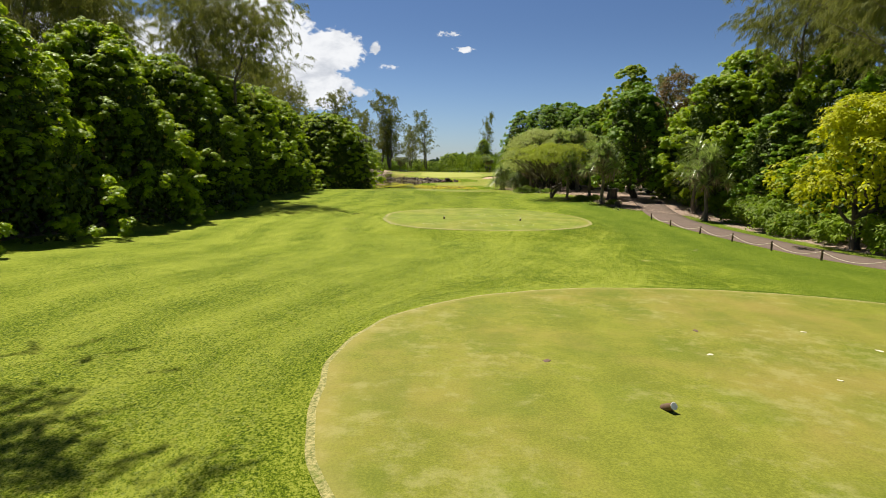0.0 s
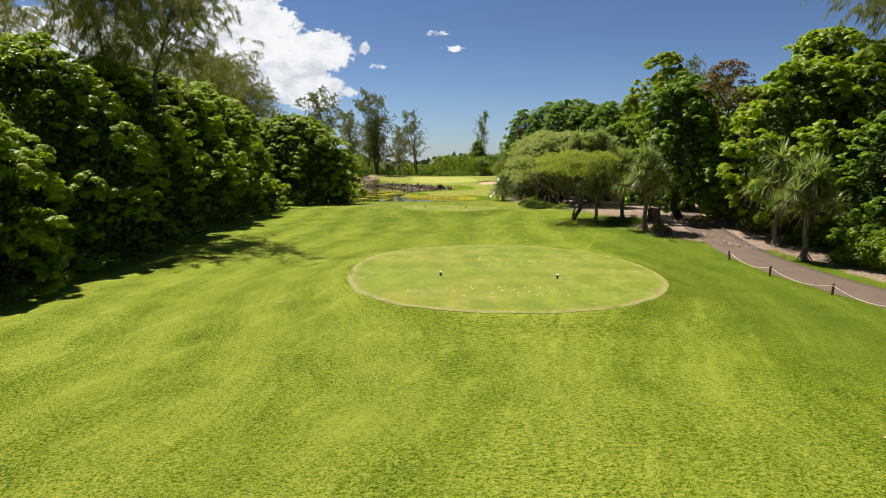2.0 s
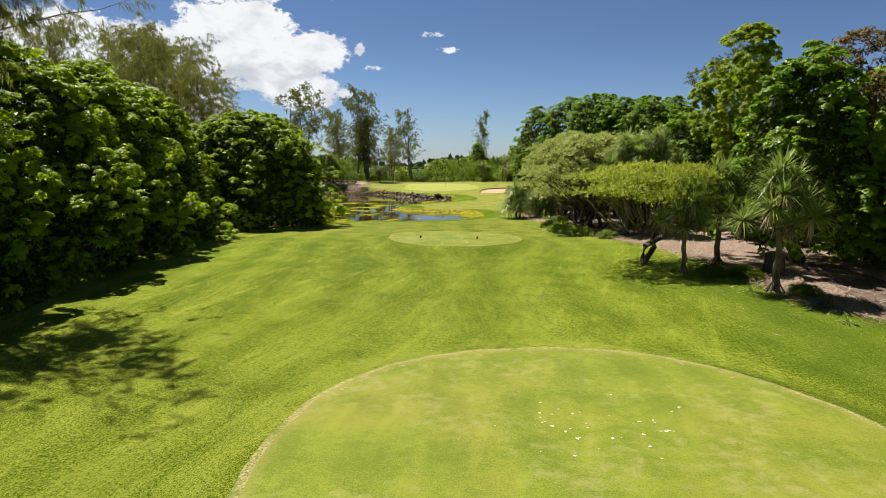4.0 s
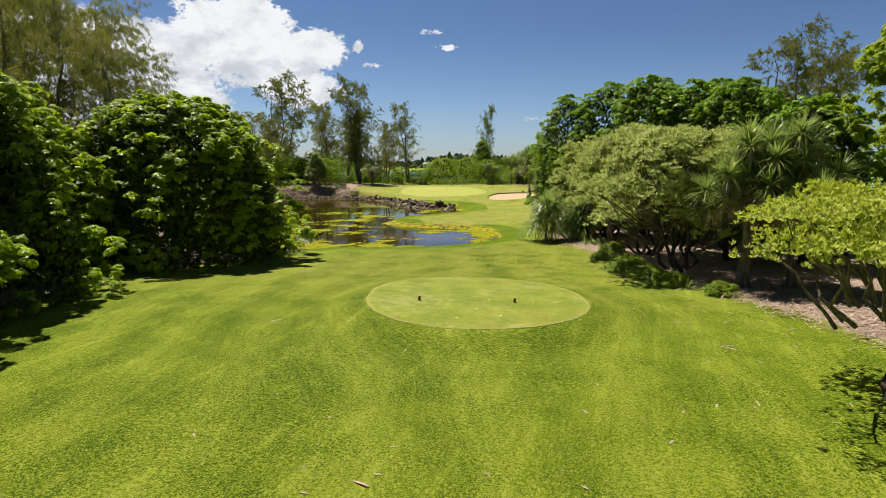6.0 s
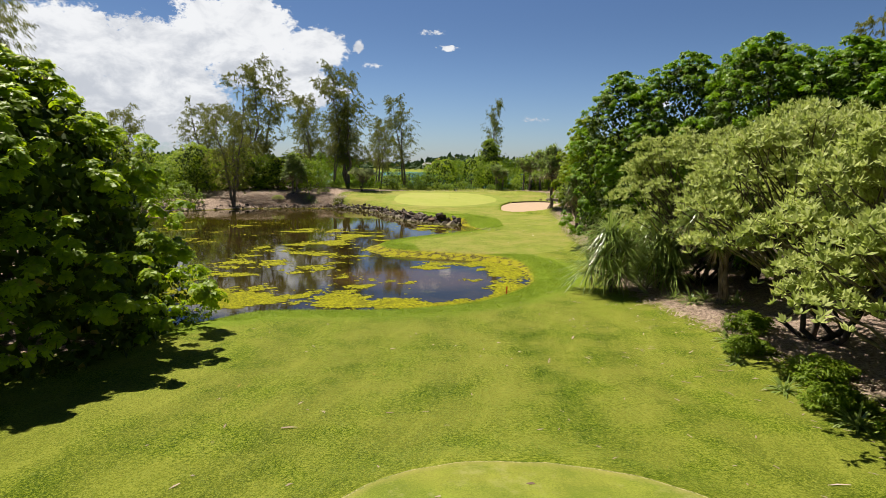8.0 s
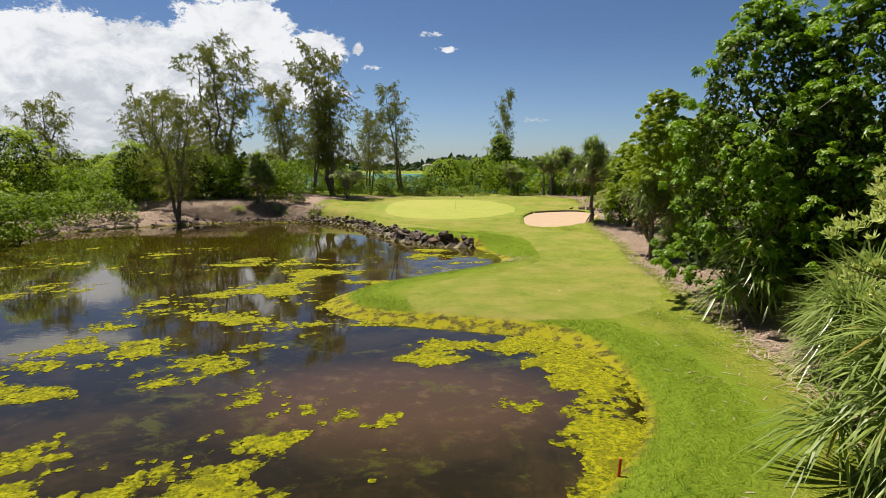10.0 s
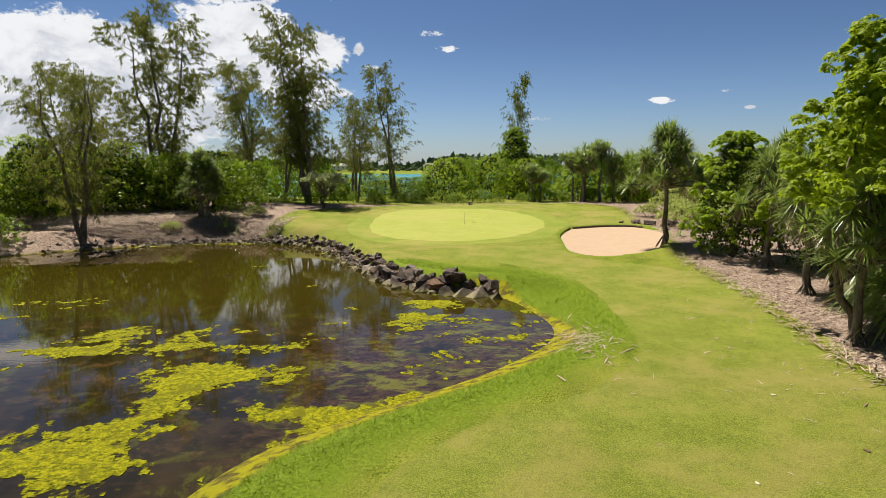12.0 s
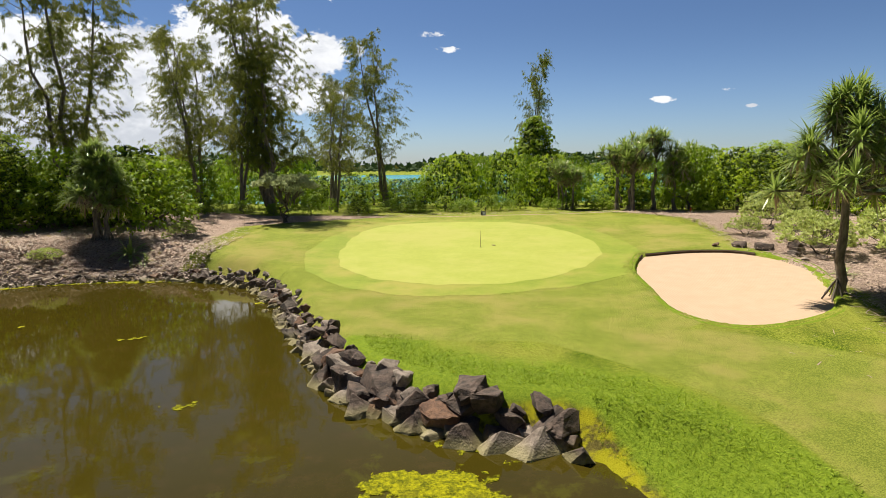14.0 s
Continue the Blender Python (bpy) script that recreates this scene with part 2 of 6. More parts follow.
col = mixc(t, calc(t, "MULTIPLY", lush, calc(t, "SUBTRACT", 1.0, short_f)), col, mixc(t, noise_of(t, p, 9.0, 4.0), (0.060, 0.120, 0.005), (0.27, 0.345, 0.030)))
litter_n = noise_of(t, p, 7.0, 6.0, 0.75)
litter = mixc(t, ramp(t, litter_n, 0.36, 0.64), (0.17, 0.115, 0.090), (0.58, 0.44, 0.365))
litter = mixc(t, ramp(t, noise_of(t, p, 19.0, 3.0, 0.7), 0.60, 0.72), litter, (0.62, 0.50, 0.41))
mul = ramp(t, calc(t, "ADD", attr(t, "mulch"), calc(t, "MULTIPLY", wob, 1.5)), -0.35, 0.35)
col = mixc(t, mul, col, litter)
mud_n = noise_of(t, p, 3.5, 6.0, 0.7)
mudc = mixc(t, ramp(t, mud_n, 0.35, 0.65), (0.06, 0.050, 0.015), (0.15, 0.125, 0.03))
mudc = mixc(t, ramp(t, noise_of(t, p, 1.9, 6.0, 0.7), 0.40, 0.56), mudc, (0.31, 0.29, 0.012))
mud = ramp(t, calc(t, "ADD", attr(t, "mud"), calc(t, "MULTIPLY", wob, 0.4)), -0.30, 0.30)
col = mixc(t, mud, col, mudc)
t.links.new(col, b.inputs["Base Color"])
b.inputs["Roughness"].default_value = 0.85
b.inputs["Specular IOR Level"].default_value = 0.08
hh = mixc(t, mul, rough_h, calc(t, "MULTIPLY", litter_n, 3.0))
bump(t, b, hh, 0.9, 0.08)

def tee_turf(name, dark, light, dry, dryness):
    """Close-mown tee grass, straw-coloured at its rim."""
    m, t, b = material(name)
    col, h = turf(t, b, dark, light, dry, 30.0, 0.04, dryness, 0.3, 0.5)
    p = place(t)
    lane = node(t, "TexWave", {"Vector": p, "Scale": 0.17, "Distortion": 0.5, "Detail": 1.0}, wave_type="BANDS", bands_direction="X").outputs["Fac"]
    cross = node(t, "TexWave", {"Vector": p, "Scale": 0.11, "Distortion": 0.8, "Detail": 1.0}, wave_type="BANDS", bands_direction="Y").outputs["Fac"]
    lanes = calc(t, "MULTIPLY", ramp(t, lane, 0.35, 0.65), ramp(t, cross, 0.3, 0.7))
    col = mixc(t, calc(t, "MULTIPLY", lanes, 0.22), col, (0.085, 0.130, 0.008))
    worn = ramp(t, calc(t, "MULTIPLY_ADD", noise_of(t, p, 2.4, 5.0, 0.7), 0.7, calc(t, "MULTIPLY", noise_of(t, p, 0.35, 3.0), 0.5)), 0.60, 0.78)
    col = mixc(t, calc(t, "MULTIPLY", worn, 0.5), col, (0.30, 0.285, 0.105))
    rim = calc(t, "MULTIPLY_ADD", calc(t, "SUBTRACT", noise_of(t, place(t), 1.2, 5.0, 0.7), 0.5), 0.05, attr(t, "rim"))
    col = mixc(t, calc(t, "MULTIPLY", ramp(t, rim, 0.955, 1.01), 0.45), col, mixc(t, noise_of(t, place(t), 22.0, 4.0, 0.7), (0.17, 0.15, 0.03), (0.42, 0.34, 0.13)))
    t.links.new(col, b.inputs["Base Color"])
    b.inputs["Roughness"].default_value, b.inputs["Specular IOR Level"].default_value = 0.85, 0.2
    bump(t, b, h, 0.35, 0.02)
    return m


TEE = tee_turf("tee_turf", (0.150, 0.205, 0.014), (0.30, 0.365, 0.036), (0.40, 0.32, 0.070), 0.34)
WORN_TEE = tee_turf("worn_tee_turf", (0.165, 0.190, 0.015), (0.285, 0.310, 0.032), (0.36, 0.275, 0.075), 0.6)

GREEN, t, b = material("putting_turf")
col, h = turf(t, b, (0.36, 0.405, 0.060), (0.47, 0.505, 0.100), (0.50, 0.47, 0.13), 50.0, 0.0, 0.5, 0.3, 0.5)
t.links.new(col, b.inputs["Base Color"])
b.inputs["Roughness"].default_value, b.inputs["Specular IOR Level"].default_value = 0.8, 0.2
bump(t, b, h, 0.15, 0.01)

THATCH, t, b = material("dry_thatch")
p = place(t)
straw = mixc(t, ramp(t, noise_of(t, p, 17.0, 5.0, 0.75), 0.34, 0.66), (0.10, 0.12, 0.015), (0.42, 0.37, 0.15))
green = mixc(t, noise_of(t, p, 22.0, 4.0, 0.7), (0.055, 0.095, 0.004), (0.21, 0.25, 0.02))
bare = ramp(t, calc(t, "MULTIPLY_ADD", noise_of(t, p, 0.55, 3.0), 0.8, calc(t, "MULTIPLY", noise_of(t, p, 5.0, 4.0, 0.7), 0.5)), 0.44, 0.64)
t.links.new(mixc(t, bare, green, straw), b.inputs["Base Color"])
b.inputs["Roughness"].default_value = 0.9
bump(t, b, noise_of(t, p, 30.0), 0.8, 0.04)

SAND, t, b = material("bunker_sand")
p = place(t)
n1 = noise_of(t, p, 1.4, 5.0, 0.6)
t.links.new(mixc(t, n1, (0.39, 0.265, 0.175), (0.47, 0.345, 0.245)), b.inputs["Base Color"])
b.inputs["Roughness"].default_value = 0.95
rake = node(t, "TexWave", {"Vector": p, "Scale": 2.2, "Distortion": 3.0, "Detail": 2.0}).outputs["Fac"]
bump(t, b, calc(t, "ADD", rake, calc(t, "MULTIPLY", noise_of(t, p, 40.0), 0.7)), 0.25, 0.03)

ASPHALT, t, b = material("cart_path_asphalt")
p = place(t)
n1 = noise_of(t, p, 0.8, 5.0, 0.65)
col = mixc(t, n1, (0.075, 0.050, 0.040), (0.165, 0.115, 0.092))
col = mixc(t, ramp(t, noise_of(t, p, 60.0, 2.0), 0.58, 0.66), col, (0.17, 0.14, 0.12))
t.links.new(col, b.inputs["Base Color"])
b.inputs["Roughness"].default_value = 0.9
bump(t, b, noise_of(t, p, 70.0), 0.5, 0.015)

WATER, t, b = material("murky_pond_water")
p = place(t)
n1 = noise_of(t, p, 0.28, 5.0, 0.65, 0.6)
wy = node(t, "SeparateXYZ", {0: p}).outputs[1]
deep = mixc(t, ramp(t, n1, 0.42, 0.62), (0.016, 0.012, 0.0030), (0.032, 0.022, 0.0065))
deep = mixc(t, ramp(t, wy, 154.0, 166.0), deep, mixc(t, n1, (0.034, 0.028, 0.0025), (0.048, 0.036, 0.0045)))
# brown bottom and drowned weed in the shallows by the near shores
shoal = node(t, "VectorMath", {0: node(t, "Mapping", {"Vector": p, "Location": (2.2, -126.8, 0.82), "Scale": (1.0, 1.0, 1.0)}).outputs[0], 1: (0.15, 0.24, 0.0)}, operation="MULTIPLY").outputs[0]
shoal = node(t, "VectorMath", {0: shoal}, operation="LENGTH").outputs["Value"]
weed = ramp(t, noise_of(t, p, 1.1, 6.0, 0.72), 0.50, 0.70)
flat_ = calc(t, "MULTIPLY", ramp(t, wy, 140.0, 149.0), ramp(t, wy, 163.0, 156.0))
deep = mixc(t, calc(t, "MULTIPLY", weed, calc(t, "MULTIPLY_ADD", flat_, 0.5, 0.12)), deep, mixc(t, noise_of(t, p, 4.0, 4.0), (0.060, 0.030, 0.010), (0.150, 0.085, 0.035)))
deep = mixc(t, calc(t, "MULTIPLY", ramp(t, calc(t, "ADD", shoal, calc(t, "MULTIPLY", n1, 0.7)), 1.55, 0.80), 0.85), deep, mixc(t, weed, (0.075, 0.042, 0.018), (0.125, 0.075, 0.034)))
wx_ = node(t, "SeparateXYZ", {0: p}).outputs[0]
brush = node(t, "Mapping", {"Vector": p, "Scale": (1.0, 1.4, 1.0)}).outputs[0]
strands = mixc(t, ramp(t, noise_of(t, brush, 2.2, 7.0, 0.78, 0.8), 0.40, 0.66), (0.020, 0.010, 0.005), (0.095, 0.050, 0.020))
strands = mixc(t, ramp(t, noise_of(t, brush, 0.8, 6.0, 0.72, 0.5), 0.50, 0.62), strands, (0.13, 0.125, 0.010))
reef = calc(t, "MULTIPLY", calc(t, "MULTIPLY", flat_, ramp(t, wx_, -8.5, -4.5)), ramp(t, n1, 0.30, 0.50))
deep = mixc(t, calc(t, "MULTIPLY", reef, 0.8), deep, strands)
sunk = calc(t, "MULTIPLY", ramp(t, noise_of(t, p, 0.6, 6.0, 0.7, 0.4), 0.54, 0.66), ramp(t, wy, 170.0, 160.0))
t.links.new(mixc(t, calc(t, "MULTIPLY", sunk, 0.45), deep, (0.085, 0.085, 0.006)), b.inputs["Base Color"])
b.inputs["Roughness"].default_value = 0.03
b.inputs["IOR"].default_value = 1.33
ripple = node(t, "Mapping", {"Vector": p, "Scale": (1.0, 2.2, 1)}).outputs[0]
bump(t, b, noise_of(t, ripple, 2.2, 3.0, 0.5), 0.025, 0.05)

LAGOON, t, b = material("turquoise_lagoon")
p = place(t)
n1 = noise_of(t, p, 0.02, 3.0)
t.links.new(mixc(t, n1, (0.04, 0.22, 0.22), (0.09, 0.36, 0.33)), b.inputs["Base Color"])
b.inputs["Roughness"].default_value = 0.25
bump(t, b, noise_of(t, p, 1.0, 3.0), 0.3, 0.1)

ALGAE, t, b = material("floating_algae")
p = place(t)
n1 = noise_of(t, p, 7.0, 7.0, 0.8)
col = mixc(t, ramp(t, n1, 0.38, 0.64), (0.085, 0.095, 0.004), (0.41, 0.39, 0.008))
col = mixc(t, ramp(t, noise_of(t, p, 1.1, 4.0, 0.65), 0.50, 0.68), col, (0.15, 0.145, 0.008))
t.links.new(col, b.inputs["Base Color"])
fray = calc(t, "MULTIPLY_ADD", calc(t, "SUBTRACT", noise_of(t, p, 3.2, 7.0, 0.75), 0.5), 1.5, attr(t, "thick"))
t.links.new(ramp(t, fray, -0.06, 0.26), b.inputs["Alpha"])
b.inputs["Roughness"].default_value, b.inputs["Specular IOR Level"].default_value = 0.9, 0.1
bump(t, b, noise_of(t, p, 14.0, 5.0, 0.7), 1.0, 0.08)

ROCK, t, b = material("lava_rock")
oi = node(t, "ObjectInfo").outputs["Random"]
p = place(t)
n1 = noise_of(t, p, 3.0, 7.0, 0.7)
c1 = mixc(t, ramp(t, n1, 0.3, 0.72), (0.018, 0.012, 0.010), (0.135, 0.092, 0.072))
c2 = mixc(t, ramp(t, n1, 0.3, 0.72), (0.10, 0.075, 0.06), (0.33, 0.27, 0.225))
c3 = mixc(t, ramp(t, n1, 0.3, 0.72), (0.055, 0.026, 0.016), (0.20, 0.105, 0.06))
col = mixc(t, ramp(t, oi, 0.52, 0.62), c1, c2)
col = mixc(t, ramp(t, oi, 0.89, 0.92), col, c3)
z = node(t, "SeparateXYZ", {0: p}).outputs[2]
col = mixc(t, calc(t, "MULTIPLY", ramp(t, z, -0.45, -0.78), 0.75), col, (0.24, 0.21, 0.09))
t.links.new(col, b.inputs["Base Color"])
b.inputs["Roughness"].default_value = 0.85
pits = node(t, "TexVoronoi", {"Vector": p, "Scale": 16.0}).outputs["Distance"]
bump(t, b, calc(t, "ADD", n1, calc(t, "ADD", calc(t, "MULTIPLY", pits, 0.3), calc(t, "MULTIPLY", noise_of(t, p, 11.0, 5.0, 0.7), 0.8))), 0.7, 0.07)


def plain(name, c0, c1, scale=8.0, rough=0.7, metal=0.0):
    m, t, b = material(name)
    p = node(t, "TexCoord").outputs["Object"]
    n1 = noise_of(t, p, scale, 5.0, 0.65)
    t.links.new(mixc(t, n1, c0, c1), b.inputs["Base Color"])
    b.inputs["Roughness"].default_value, b.inputs["Metallic"].default_value = rough, metal
    bump(t, b, n1, 0.3, 0.01)
    return m


WHITE = plain("white_paint", (0.70, 0.70, 0.68), (0.84, 0.83, 0.80))
RED = plain("red_paint", (0.50, 0.035, 0.02), (0.70, 0.07, 0.03))
PINK = plain("faded_red_paint", (0.30, 0.12, 0.08), (0.42, 0.20, 0.14))
TIMBER = plain("weathered_timber", (0.06, 0.035, 0.02), (0.17, 0.10, 0.06), 14.0)
ROPE = plain("pale_rope", (0.50, 0.44, 0.34), (0.70, 0.63, 0.50), 30.0)
BLACK = plain("black_plastic", (0.015, 0.015, 0.016), (0.04, 0.04, 0.042))
DIVOT = plain("divot_sand", (0.50, 0.44, 0.32), (0.68, 0.63, 0.52), 20.0, 0.95)
BANK_BLADE = leaf_material("lush_blade", (0.16, 0.27, 0.010), (0.50, 0.64, 0.050), (0.42, 0.60, 0.015), 0.6, 0.40, 0.2)
BLADE = leaf_material("grass_blade", (0.14, 0.23, 0.010), (0.46, 0.53, 0.090), (0.40, 0.50, 0.03), 0.6, 0.35, 0.2)
HILL = leaf_material("far_woods", (0.045, 0.085, 0.025), (0.09, 0.15, 0.05), (0.1, 0.17, 0.04), 0.7, 0.1, 0.1)
WALLW = plain("white_plaster", (0.62, 0.60, 0.56), (0.75, 0.73, 0.69), 1.0)
ROOFR = plain("grey_roof", (0.22, 0.20, 0.19), (0.34, 0.31, 0.29), 1.0)


# ---- mesh helpers ----
def raw(name, V, F, mat_, smooth=False):
    """A mesh from arrays of vertices and of quads."""
    me = bpy.data.meshes.new(name)
    V, F = np.asarray(V, np.float32).reshape(-1, 3), np.asarray(F, np.int32)
    k = F.shape[1]
    me.vertices.add(len(V)), me.loops.add(F.size), me.polygons.add(len(F))
    me.vertices.foreach_set("co", V.ravel())
    me.loops.foreach_set("vertex_index", F.ravel())
    me.polygons.foreach_set("loop_start", np.arange(0, F.size, k, dtype=np.int32))
    me.polygons.foreach_set("use_smooth", np.full(len(F), smooth))
    me.materials.append(mat_)
    me.update(calc_edges=True)
    return me


def part(name, me, parent, label=""):
    ob = new(name, me)
    ob.parent = parent
    return tagged(ob, label)


def join(pieces):
    V, F, n = [], [], 0
    for v, f in pieces:
        V.append(np.asarray(v, float).reshape(-1, 3)), F.append(np.asarray(f, int) + n)
        n += len(V[-1])
    return np.concatenate(V), np.concatenate(F)


def unit(a):
    return a / np.maximum(np.linalg.norm(a, axis=-1, keepdims=True), 1e-9)


def tube(points, radii, sides=7):
    """A tapered limb through the points, closed at its end."""
    P, n = np.asarray(points, float), len(points)
    tan = unit(np.gradient(P, axis=0))
    ref = np.where(np.abs(tan[:, 2:]) > 0.9, [[1.0, 0, 0]], [[0, 0, 1.0]])
    u = unit(np.cross(tan, ref))
    w = np.cross(tan, u)
    a = np.linspace(0, 2 * np.pi, sides, endpoint=False)
    V = P[:, None] + (u[:, None] * np.cos(a)[None, :, None] + w[:, None] * np.sin(a)[None, :, None]) * np.asarray(radii)[:, None, None]
    i, j = np.meshgrid(np.arange(n - 1), np.arange(sides), indexing="ij")
    k = (j + 1) % sides
    F = np.stack([i * sides + j, i * sides + k, (i + 1) * sides + k, (i + 1) * sides + j], -1).reshape(-1, 4)
    return V.reshape(-1, 3), F


def bent(rng, a, b, n=6, sway=0.08, lift=0.0):
    """Points of a crooked limb from a to b."""
    a, b = np.asarray(a, float), np.asarray(b, float)
    s = np.linspace(0, 1, n)[:, None]
    P = a + (b - a) * s
    P[1:-1] += rng.normal(0, sway * np.linalg.norm(b - a), (n - 2, 3)) * [1, 1, 0.5]
    P[:, 2] += lift * np.sin(np.pi * s[:, 0])
    return P


def blades(P, D, N, L, W, fold=0.12, slim=False):
    """Leaves: at P, growing along D, facing N, each a folded diamond, or a slim wedge."""
    D, N = unit(D), unit(N)
    S = unit(np.cross(D, N))
    L, W = np.broadcast_to(L, len(P))[:, None], np.broadcast_to(W, len(P))[:, None]
    if slim:
        V = np.stack([P - S * W / 2, P + S * W / 2, P + D * L], 1)
        return V.reshape(-1, 3), np.arange(len(P) * 3).reshape(-1, 3)
    mid = P + D * L * 0.45 - N * fold * W
    V = np.stack([P, mid + S * W / 2, P + D * L, mid - S * W / 2], 1)
    return V.reshape(-1, 3), np.arange(len(P) * 4).reshape(-1, 4)


def straps(P, D, L, W, droop, segs=3, taper=(0.75, 1.0, 0.7, 0.06)):
    """Long leaves from P along D, bending down towards the tip."""
    D = unit(D)
    n = len(P)
    L, W, droop = (np.broadcast_to(a, n)[:, None] for a in (L, W, droop))
    S = unit(np.cross(D, np.array([[0.02, 0.01, 1.0]])) + 1e-6)
    rows = []
    for k in range(segs + 1):
        s = k / segs
        c = P + D * L * s - np.array([[0, 0, 1.0]]) * droop * L * s * s
        w = W / 2 * np.interp(s, np.linspace(0, 1, len(taper)), taper)
        rows += [c + S * w, c - S * w]
    V = np.stack(rows, 1)
    m = 2 * (segs + 1)
    quad = np.array([[2 * k, 2 * k + 1, 2 * k + 3, 2 * k + 2] for k in range(segs)])
    F = (np.arange(n)[:, None, None] * m + quad[None]).reshape(-1, 4)
    return V.reshape(-1, 3), F


def ball(rng, n, up=-1.0):
    """n directions, none lower than up."""
    z = rng.uniform(up, 1, n)
    a = rng.uniform(0, 2 * np.pi, n)
    r = np.sqrt(np.maximum(1 - z * z, 0))
    return np.stack([r * np.cos(a), r * np.sin(a), z], 1)


def clumps(rng, C, R, per, L, W, mid, tall=0.75, hang=0.35, tuft=13, slim=False):
    """Rounded clumps round the centres C, turned outwards from mid, each set with pillowy tufts of leaves."""
    n, k = len(C), max(1, per // tuft)
    out = unit((C - mid) * [1, 1, 0.55]) * 0.62 + [0, 0, 0.22]
    d = unit(ball(rng, n * k) + np.repeat(out, k, 0))
    RR = np.repeat(R, k)[:, None]
    T = np.repeat(C, k, 0) + d * RR * rng.uniform(0.70, 1.10, (n * k, 1)) * [1, 1, tall]
    size = (1.25 * L + 0.05 * RR) * rng.uniform(0.7, 1.25, RR.shape)
    m = n * k * tuft
    e = unit(ball(rng, m) + np.repeat(d * 0.45 + [0, 0, 0.55], tuft, 0))
    Q = np.repeat(T, tuft, 0) + e * np.repeat(size, tuft, 0) * rng.uniform(0.55, 1.0, (m, 1)) * [1, 1, 0.75]
    N = unit(e * 0.8 + [0, 0, 0.55] + rng.normal(0, 0.22, Q.shape))
    D = e * [0.9, 0.9, 0.2] + rng.normal(0, 0.45, Q.shape) - [0, 0, 0.1 + hang]
    D = unit(D - N * (D * N).sum(1, keepdims=True) * 0.85)
    s = rng.uniform(0.75, 1.2, m)
    return blades(Q - D * L * 0.4, D, N, L * s, W * s, 0.12, slim)


def billows(rng, C, R, mid, puffs, sprigs, L, W, leaves=6, sag=0.25):
    """Billows round the centres C: each a heap of small puffs, each puff set with rosettes of leaves that widen to the tip."""
    n = len(C)
    out = unit((C - mid) * [1, 1, 0.6]) * 0.75 + [0, 0, 0.30]
    d = unit(ball(rng, n * puffs) + np.repeat(out, puffs, 0))
    RR = np.repeat(R, puffs)[:, None]
    T = np.repeat(C, puffs, 0) + d * RR * rng.uniform(0.80, 1.06, (n * puffs, 1)) * [1, 1, 0.85]
    r = RR * rng.uniform(0.20, 0.34, RR.shape)
    m = n * puffs * sprigs
    e = unit(ball(rng, m, -0.6) + np.repeat(d * 0.55 + [0, 0, 0.36], sprigs, 0))
    Q = np.repeat(T, sprigs, 0) + e * np.repeat(r, sprigs, 0) * rng.uniform(0.75, 1.12, (m, 1)) * [1, 1, 0.8]
    N = unit(e * 0.8 + [0, 0, 0.65] + rng.normal(0, 0.28, Q.shape))
    A = unit(np.cross(N, rng.normal(0, 1, Q.shape)))
    B = np.cross(N, A)
    ang = (np.arange(leaves) * 2 * np.pi / leaves)[None] + rng.normal(0, 0.25, (m, leaves))
    D = A[:, None] * np.cos(ang)[..., None] + B[:, None] * np.sin(ang)[..., None]
    S = np.cross(N[:, None], D)
    size = rng.uniform(0.7, 1.25, (m, leaves, 1))
    tip = Q[:, None] + (D - N[:, None] * sag - [0, 0, 0.12]) * L * size
    V = np.stack([np.broadcast_to(Q[:, None], tip.shape), tip + S * W * size / 2, tip - S * W * size / 2], 2)
    return V.reshape(-1, 3), np.arange(m * leaves * 3).reshape(-1, 3)


# ---- the lie of the land ----
def fill(a, b, v):
    s = np.clip((v - a) / (b - a), 0, 1)
    return s * s * (3 - 2 * s)


def loop_distance(poly, X, Y):
    """Distance to the closed line, positive inside."""
    Q = np.array(poly, float)
    best, inside = np.full(X.shape, 1e9), np.zeros(X.shape, bool)
    for (ax, ay), (bx, by) in zip(Q, np.roll(Q, -1, 0)):
        ex, ey = bx - ax, by - ay
        s = np.clip(((X - ax) * ex + (Y - ay) * ey) / (ex * ex + ey * ey), 0, 1)
        best = np.minimum(best, np.hypot(X - ax - s * ex, Y - ay - s * ey))
        cross = (ay > Y) != (by > Y)
        inside ^= cross & (X < ax + (Y - ay) * ex / (ey if ey else 1e-9))
    return np.where(inside, best, -best)


def rounded(poly, n=4):
    """The loop drawn as a smooth curve."""
    Q = np.array(poly, float)
    out = []
    for i in range(len(Q)):
        p0, p1, p2, p3 = Q[i - 1], Q[i], Q[(i + 1) % len(Q)], Q[(i + 2) % len(Q)]
        for k in range(n):
            s = k / n
            out.append(0.5 * (2 * p1 + (p2 - p0) * s + (2 * p0 - 5 * p1 + 4 * p2 - p3) * s * s + (3 * p1 - p0 - 3 * p2 + p3) * s**3))
    return np.array(out)


